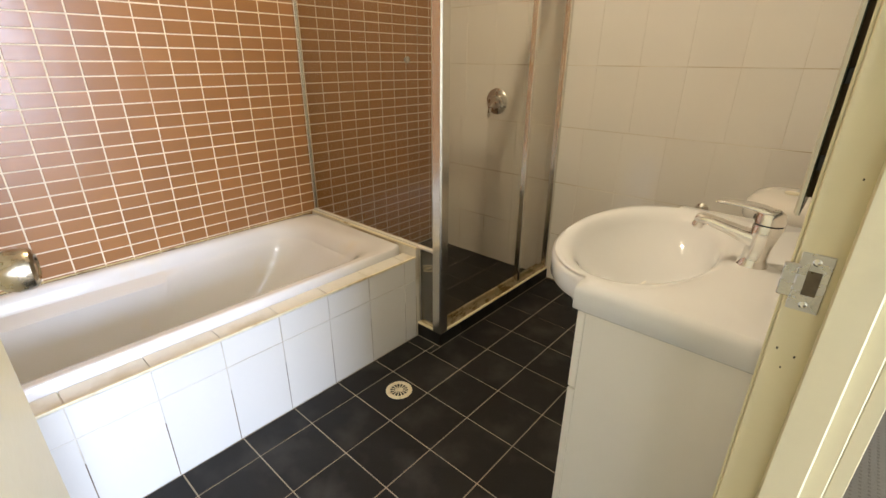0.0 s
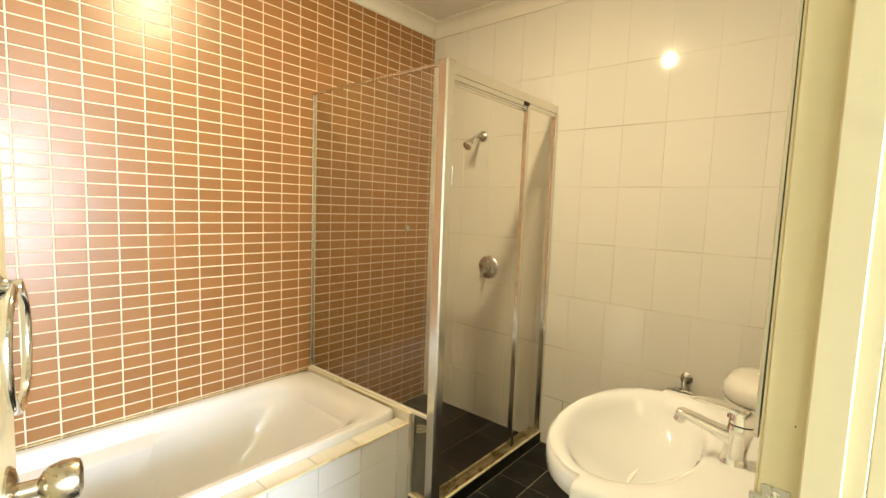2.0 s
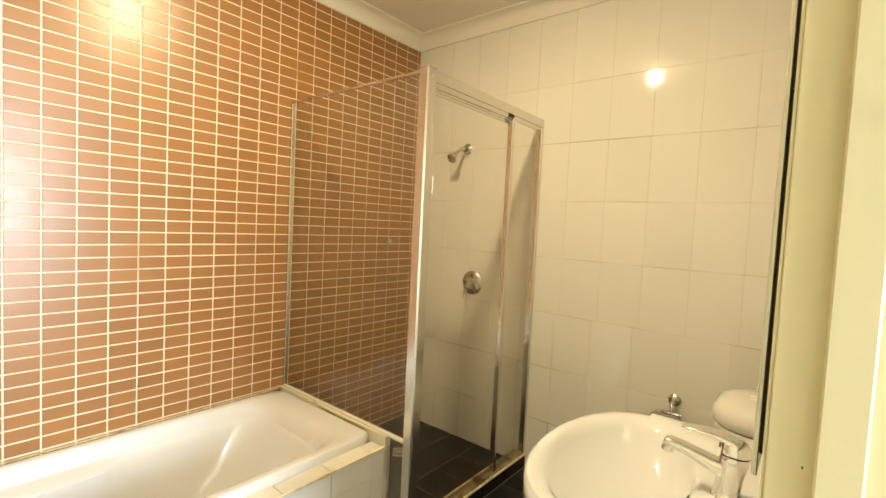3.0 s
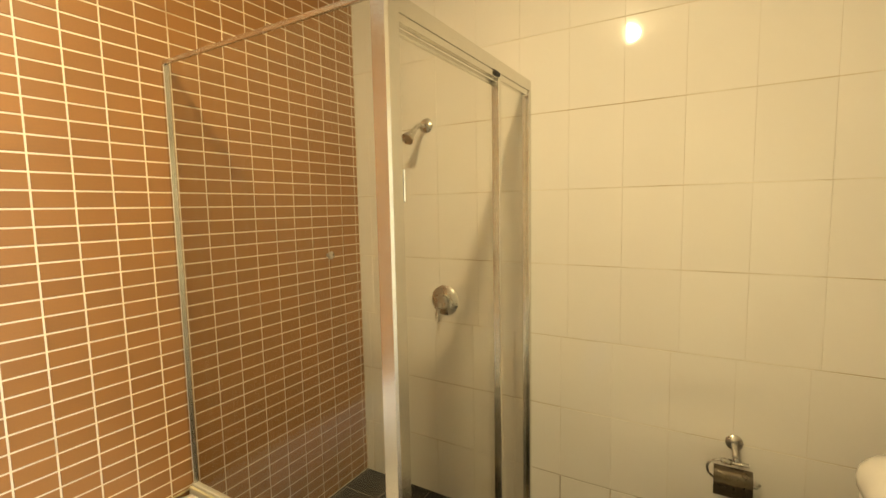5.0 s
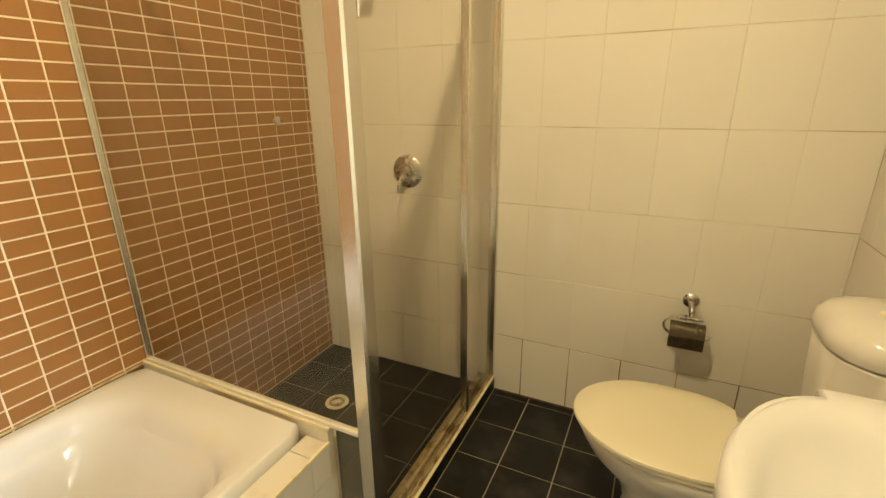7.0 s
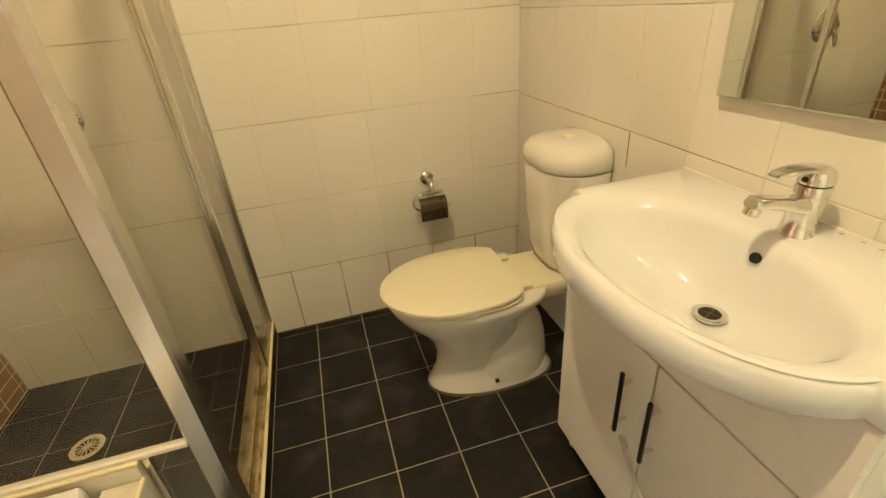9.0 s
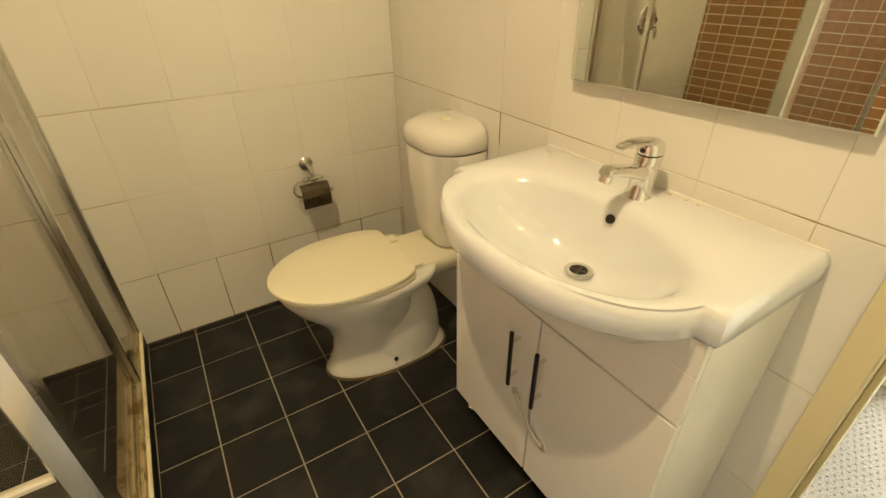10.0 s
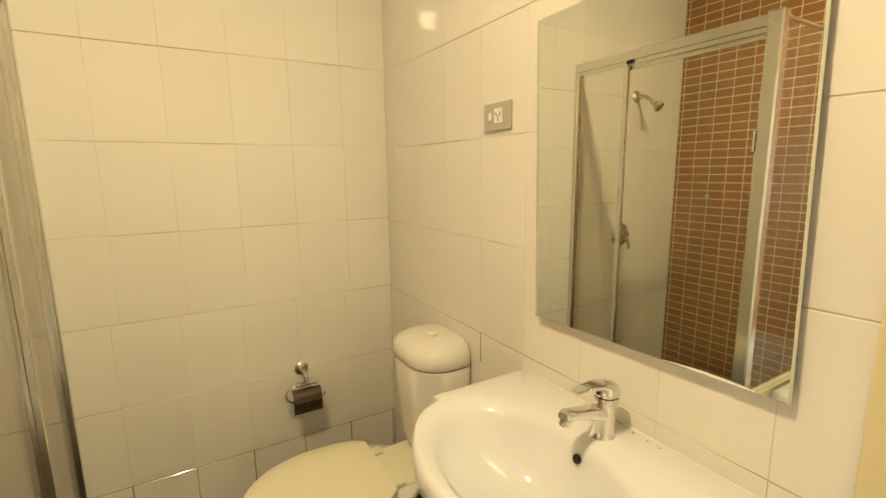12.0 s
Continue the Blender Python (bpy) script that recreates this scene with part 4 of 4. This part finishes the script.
def basin_outline():
    """The basin's plan: straight back and ends, ogee corners and a bowed front."""
    half, xb, xe = 0.328, 2.094, 1.799
    pts = [(xb, -half), (xb, 0.0), (xb, half)]
    pts += [(xb - (xb - xe) * i / 20, half) for i in range(1, 20)]
    m = 160
    for i in range(m + 1):
        y = half - 2 * half * i / m
        u = min(1.0, abs(y) / (half * 0.905))
        pts.append((xe - 0.162 * (1 - u ** 2.2) ** 0.62 + 0.006 * math.exp(-((abs(y) / half - 0.92) / 0.05) ** 2), y))
    pts += [(xb - (xb - xe) * i / 20, -half) for i in range(19, 0, -1)]
    return pts


def build_basin():
    b = thing("wash_basin", pose(0, VY, 0), "white ceramic vanity basin with bowed front", "wash basin")
    k = 128
    cx = 1.93
    pl = basin_outline()
    ang = [math.atan2(y, x - cx) for x, y in pl]
    rad = [math.hypot(x - cx, y) for x, y in pl]
    order = sorted(range(len(pl)), key=lambda i: ang[i])
    aa = [ang[i] for i in order]
    rr = [rad[i] for i in order]
    aa = [aa[-1] - 2 * math.pi] + aa + [aa[0] + 2 * math.pi]
    rr = [rr[-1]] + rr + [rr[0]]
    angles = [-math.pi + 2 * math.pi * (i + 0.5) / k for i in range(k)]
    # the square corners keep a ray of their own
    for qx, qy in ((1.799, 0.328), (2.094, 0.328), (1.799, -0.328), (2.094, -0.328)):
        q = math.atan2(qy, qx - cx)
        angles[min(range(k), key=lambda i: abs(angles[i] - q))] = q
    radius = np.interp(angles, aa, rr)

    def outer(inset, z, lift=0.0):
        return [(cx + (r - inset) * math.cos(a), (r - inset) * math.sin(a), z) for a, r in zip(angles, radius)]

    def bowl(s, z, shift=0.0, grow=0.0):
        # rays from the same centre to an ellipse about the bowl's own middle
        ex, ey, mx = 0.146 * s, 0.248 * s, 1.820 + shift
        out = []
        for i in range(k):
            a = angles[i]
            t = math.atan2(math.sin(a) * 0.62, math.cos(a) + 0.32)
            g = grow * (0.40 + 0.60 * abs(math.sin(t)))
            out.append((mx + (ex + g) * math.cos(t), (ey + g) * math.sin(t), z))
        return out

    def under(f, rim, belly):
        out = []
        for x, y, _ in outer(0.006, rim):
            w = smoothstep(1.80, 1.66, x)
            out.append(((x if x > 1.802 else 1.802 + (x - 1.802) * f), y * (0.985 + 0.015 * f), rim + (belly - rim) * w))
        return out

    loops = [under(0.05, 0.7905, 0.706), under(0.30, 0.7905, 0.717), under(0.55, 0.7905, 0.742), under(0.80, 0.7905, 0.769), outer(0.003, 0.7915), outer(0.0, 0.7955), outer(0.0, 0.829), outer(0.003, 0.8375), outer(0.009, 0.8435),
             outer(0.013, 0.8452), bowl(1.0, 0.8446, 0, 0.044), bowl(1.0, 0.8434, 0, 0.033), bowl(1.0, 0.8411, 0, 0.022), bowl(1.0, 0.8374, 0, 0.011), bowl(1.0, 0.8322, 0, 0.002), bowl(0.976, 0.8262, 0.001), bowl(0.945, 0.8160, 0.003), bowl(0.90, 0.8020, 0.007), bowl(0.84, 0.7860, 0.013), bowl(0.76, 0.7690, 0.021),
             bowl(0.66, 0.7510, 0.031), bowl(0.54, 0.7340, 0.042), bowl(0.42, 0.7195, 0.051), bowl(0.30, 0.7090, 0.058), bowl(0.17, 0.7025, 0.064)]
    part("bowl", loft(bmesh.new(), loops, False, True), PORCELAIN, b, smooth=70)
    wm = Matrix.Translation((1.887, -0.008, 0.7075))
    w = part("waste_ring", lathe(bmesh.new(), [(0.029, 0), (0.029, 0.0025), (0.025, 0.004), (0.019, 0.003), (0.018, -0.004)], 28, wm, (False, False)), CHROME, b, "chrome waste with cross bars", smooth=40)
    part("waste_hole", lathe(bmesh.new(), [(0.0185, 0.0008), (0.001, 0.0012)], 24, wm), DARK, w)
    for a in (0.4, 1.97):
        bar = boxed(-0.018, 0.018, -0.0016, 0.0016, 0.0014, 0.0026)
        bmesh.ops.rotate(bar, verts=bar.verts, cent=(0, 0, 0), matrix=Matrix.Rotation(a, 3, "Z"))
        bmesh.ops.translate(bar, verts=bar.verts, vec=wm.translation)
        part("cross_bar", bar, DARK_METAL, w)
    om = Matrix.Translation((1.9555, -0.008, 0.808)) @ axis_to((-1, 0, 0.45))
    part("overflow_hole", lathe(bmesh.new(), [(0.0095, -0.003), (0.0095, 0.0016), (0.001, 0.002)], 20, om), DARK, b)
    return b


def build_tap():
    t = thing("basin_tap", pose(2.022, VY - 0.012, VZ) @ Matrix.Diagonal((0.96, 1.0, 0.84, 1.0)), "chrome single lever basin mixer tap", "tap")
    part("body", loft(bmesh.new(), [rounded(o, 0, a, c, min(a, c) * 0.92, z, 32) for z, a, c, o in (
        (0.0, 0.029, 0.027, 0.0), (0.004, 0.0275, 0.0255, 0.0), (0.022, 0.0235, 0.0225, 0.001), (0.050, 0.0230, 0.0225, 0.004), (0.075, 0.0250, 0.0235, 0.007),
        (0.098, 0.0270, 0.0245, 0.010), (0.103, 0.0255, 0.0235, 0.010))]), CHROME, t, smooth=50)
    part("collar", loft(bmesh.new(), [rounded(0.010, 0, 0.0235, 0.0215, 0.021, z, 28) for z in (0.103, 0.107)]), DARK, t)
    part("dome", loft(bmesh.new(), [rounded(o, 0, a, c, min(a, c) * 0.95, z, 32) for z, a, c, o in (
        (0.107, 0.0268, 0.0245, 0.010), (0.120, 0.0265, 0.0240, 0.010), (0.131, 0.0235, 0.0215, 0.009), (0.138, 0.0170, 0.0165, 0.007), (0.141, 0.0060, 0.0060, 0.005))]), CHROME, t, smooth=60)
    sp = [(0.0, 0.062, 0.018, 0.020), (-0.030, 0.070, 0.0145, 0.018), (-0.060, 0.079, 0.0120, 0.0165), (-0.090, 0.087, 0.0112, 0.016), (-0.112, 0.0905, 0.0115, 0.0158), (-0.120, 0.0905, 0.0085, 0.0125)]
    spout = part("spout", loft(bmesh.new(), [[(x + dz * 0.25, y, z + dz) for y, dz, _ in rounded(0, 0, hw, hh, 0.009, 0, 24)] for x, z, hh, hw in sp]), CHROME, t, smooth=50)
    part("aerator", lathe(bmesh.new(), [(0.0125, 0.0), (0.0125, 0.017), (0.010, 0.019), (0.001, 0.0195)], 20, Matrix.Translation((-0.109, 0, 0.083)) @ axis_to((-0.35, 0, -1))), CHROME, spout, smooth=40)
    lv = [(0.012, 0.130, 0.007, 0.020), (-0.008, 0.137, 0.0065, 0.020), (-0.030, 0.1405, 0.005, 0.0185), (-0.055, 0.141, 0.004, 0.0165), (-0.078, 0.1395, 0.0036, 0.0145), (-0.088, 0.138, 0.0022, 0.010)]
    part("lever", loft(bmesh.new(), [[(x, y, z + dz) for y, dz, _ in rounded(0, 0, hw, hh, 0.004, 0, 24)] for x, z, hh, hw in lv]), CHROME, t, smooth=50)
    part("indicator", lathe(bmesh.new(), [(0.0055, 0), (0.005, 0.002), (0.001, 0.0025)], 14, Matrix.Translation((-0.0165, 0, 0.117)) @ axis_to((-1, 0, 0))), DARK, t)
    return t


build_vanity()
build_basin()
build_tap()
setting("splash_sealant", boxed(2.0915, 2.0955, -1.548, -0.905, 0.8435, 0.8468, 0.001), PALE_SEAL, "stained silicone line behind the basin", "sealant")

stains = random.Random(3)
for i in range(3):
    y = -1.27 - 0.03 * i - stains.uniform(0, 0.012)
    r = stains.uniform(0.003, 0.006)
    pts = [[(2.078 + stains.uniform(-0.002, 0.004) + r * 0.7 * math.cos(a) * k, y + r * math.sin(a) * k * stains.uniform(0.8, 1.2), z) for a in [2 * math.pi * q / 10 for q in range(10)]] for k, z in ((1.0, 0.8444), (0.7, 0.8462))]
    tagged(finish("rust_mark", loft(bmesh.new(), pts), RUST), "small brown rust mark on the basin ledge", "stain", "rust marks", kind="structure")

# ---- mirror ----
def build_mirror():
    """A thin plate held off the wall by battens and small black clips."""
    m = thing("wall_mirror", pose(W, -1.247, 1.386, -1.3), "large wall mirror hanging above the white basin", "mirror")
    hy, hz, bev = 0.285, 0.360, 0.011
    front, back_x = -0.022, -0.016
    bm = boxed(back_x, back_x + 0.001, -hy, hy, -hz, hz)
    part("backing", bm, GREEN_EDGE, m, "dark green glass back")
    bm = bmesh.new()
    rims = [(back_x - 0.0002, -hy, hy, hz), (front + 0.0025, -hy, hy, hz), (front, -hy + 0.003, hy - bev, hz - 0.003)]
    loft(bm, [[(x, a, -c), (x, b, -c), (x, b, c), (x, a, c)] for x, a, b, c in rims], False, False)
    part("bevel", bm, MIRROR_EDGE, m, "bevelled rim painted pale like the wall it reflects")
    bm = bmesh.new()
    x, a, b, c = rims[-1]
    bm.faces.new([bm.verts.new(q) for q in ((x, a, -c), (x, a, c), (x, b, c), (x, b, -c))])
    part("mirror_glass", bm, MIRROR, m)
    for y0, y1 in ((-hy + 0.030, -hy + 0.052), (hy - 0.052, hy - 0.030)):
        part("batten", boxed(back_x + 0.0012, -0.0015, y0, y1, -hz + 0.02, hz - 0.02), TOE_STAIN, m, "stained brown timber batten")
    for y in (-hy + 0.004, hy - 0.014):
        for z in (-0.292, -0.190, 0.096, 0.156):
            part("clip", boxed(back_x + 0.0012, -0.0005, y, y + 0.010, z - 0.009, z + 0.009, 0.0015), RUBBER, m)
    return m


build_mirror()

# ---- power point ----
def build_outlet():
    o = thing("power_outlet", pose(W, -0.782, 1.540), "grey plastic wall power outlet with white switch", "power outlet")
    part("plate", boxed(-0.008, 0.0, -0.061, 0.061, -0.038, 0.038, 0.003, 2), SWITCH, o)
    part("inset", boxed(-0.0095, -0.008, -0.026, 0.010, -0.018, 0.022, 0.0006), SWITCH_WHITE, o)
    part("switch", boxed(-0.013, -0.008, 0.020, 0.033, -0.010, 0.012, 0.003, 2), SWITCH_WHITE, o)
    for y, a in ((-0.016, 0.5), (0.000, -0.5)):
        s = boxed(-0.0102, -0.0095, -0.0014, 0.0014, -0.006, 0.006)
        bmesh.ops.rotate(s, verts=s.verts, cent=(0, 0, 0), matrix=Matrix.Rotation(a, 3, "X"))
        bmesh.ops.translate(s, verts=s.verts, vec=(0, y, 0.005))
        part("socket_slot", s, DARK, o)
    part("socket_slot", boxed(-0.0102, -0.0095, -0.0094, -0.0066, -0.013, -0.004), DARK, o)
    return o


build_outlet()

# ---- door and towel ring ----
def build_door():
    """Leaf along x from its hinge, face with the knob at y = 0."""
    ln = 0.815
    d = thing("door_1", pose(2.090, HINGE + 0.012, 0, 0, 0, 180 - 13.2), "cream painted flush door standing open", "door", kind="structure")
    leaf = part("leaf", boxed(0.0, ln, 0.0, 0.036, 0.008, 2.045, 0.0025, 2), CREAM_PAINT, d)
    for sgn, y in ((-1, 0.0), (1, 0.036)):
        m = Matrix.Translation((ln - 0.075, y, 0.975)) @ axis_to((0, sgn, 0))
        k = part("door_knob", lathe(bmesh.new(), [(0.011, 0.006), (0.011, 0.030), (0.017, 0.034), (0.024, 0.042), (0.0275, 0.054), (0.027, 0.066), (0.024, 0.073), (0.0165, 0.076), (0.015, 0.0755), (0.014, 0.074), (0.001, 0.074)], 36, m), KNOB_METAL, d, "satin nickel door knob", smooth=40)
        part("rose", lathe(bmesh.new(), [(0.034, 0), (0.034, 0.003), (0.029, 0.007), (0.016, 0.011), (0.011, 0.012)], 36, m), KNOB_METAL, k, smooth=40)
    part("latch_plate", boxed(ln - 0.0005, ln + 0.0012, 0.006, 0.030, 0.94, 1.01), STEEL, d)
    for z in (0.25, 1.80):
        part("hinge", tube(bmesh.new(), [(-0.004, -0.004, z - 0.05), (-0.004, -0.004, z + 0.05)], 0.006, 12), STEEL, d, smooth=40)
    return d


door_thing = build_door()


def build_ring():
    base = pose(2.090, HINGE + 0.012, 0, 0, 0, 180 - 13.2)
    r = thing("towel_ring", base @ Matrix.Translation((0.725, 0.0, 1.245)), "chrome towel ring on the back of the door", "towel ring")
    part("wall_rose", lathe(bmesh.new(), [(0.018, 0), (0.018, 0.004), (0.010, 0.010), (0.008, 0.018), (0.009, 0.026), (0.002, 0.028)], 24, axis_to((0, -1, 0))), CHROME, r, smooth=40)
    part("ring", tube(bmesh.new(), [(0.076 * math.sin(a), -0.019, -0.076 + 0.076 * math.cos(a)) for a in [2 * math.pi * i / 40 for i in range(40)]], 0.0055, 12, closed=True), CHROME, r, smooth=40)
    return r


build_ring()

# ---- ceiling lamps ----
for lx, ly in LAMPS:
    d = thing("ceiling_light", pose(lx, ly, CEIL), "round white ceiling light with a lit domed lens", "ceiling light")
    part("trim_ring", lathe(bmesh.new(), [(0.055, 0), (0.055, -0.004), (0.050, -0.008), (0.044, -0.008), (0.042, -0.003)], 32, None, (False, False)), SWITCH_WHITE, d, smooth=40)
    part("lens", lathe(bmesh.new(), [(0.043, -0.002), (0.043, -0.006), (0.038, -0.016), (0.026, -0.024), (0.010, -0.028), (0.001, -0.0285)], 32), LENS, d, smooth=50)

lay_structure_tiles()
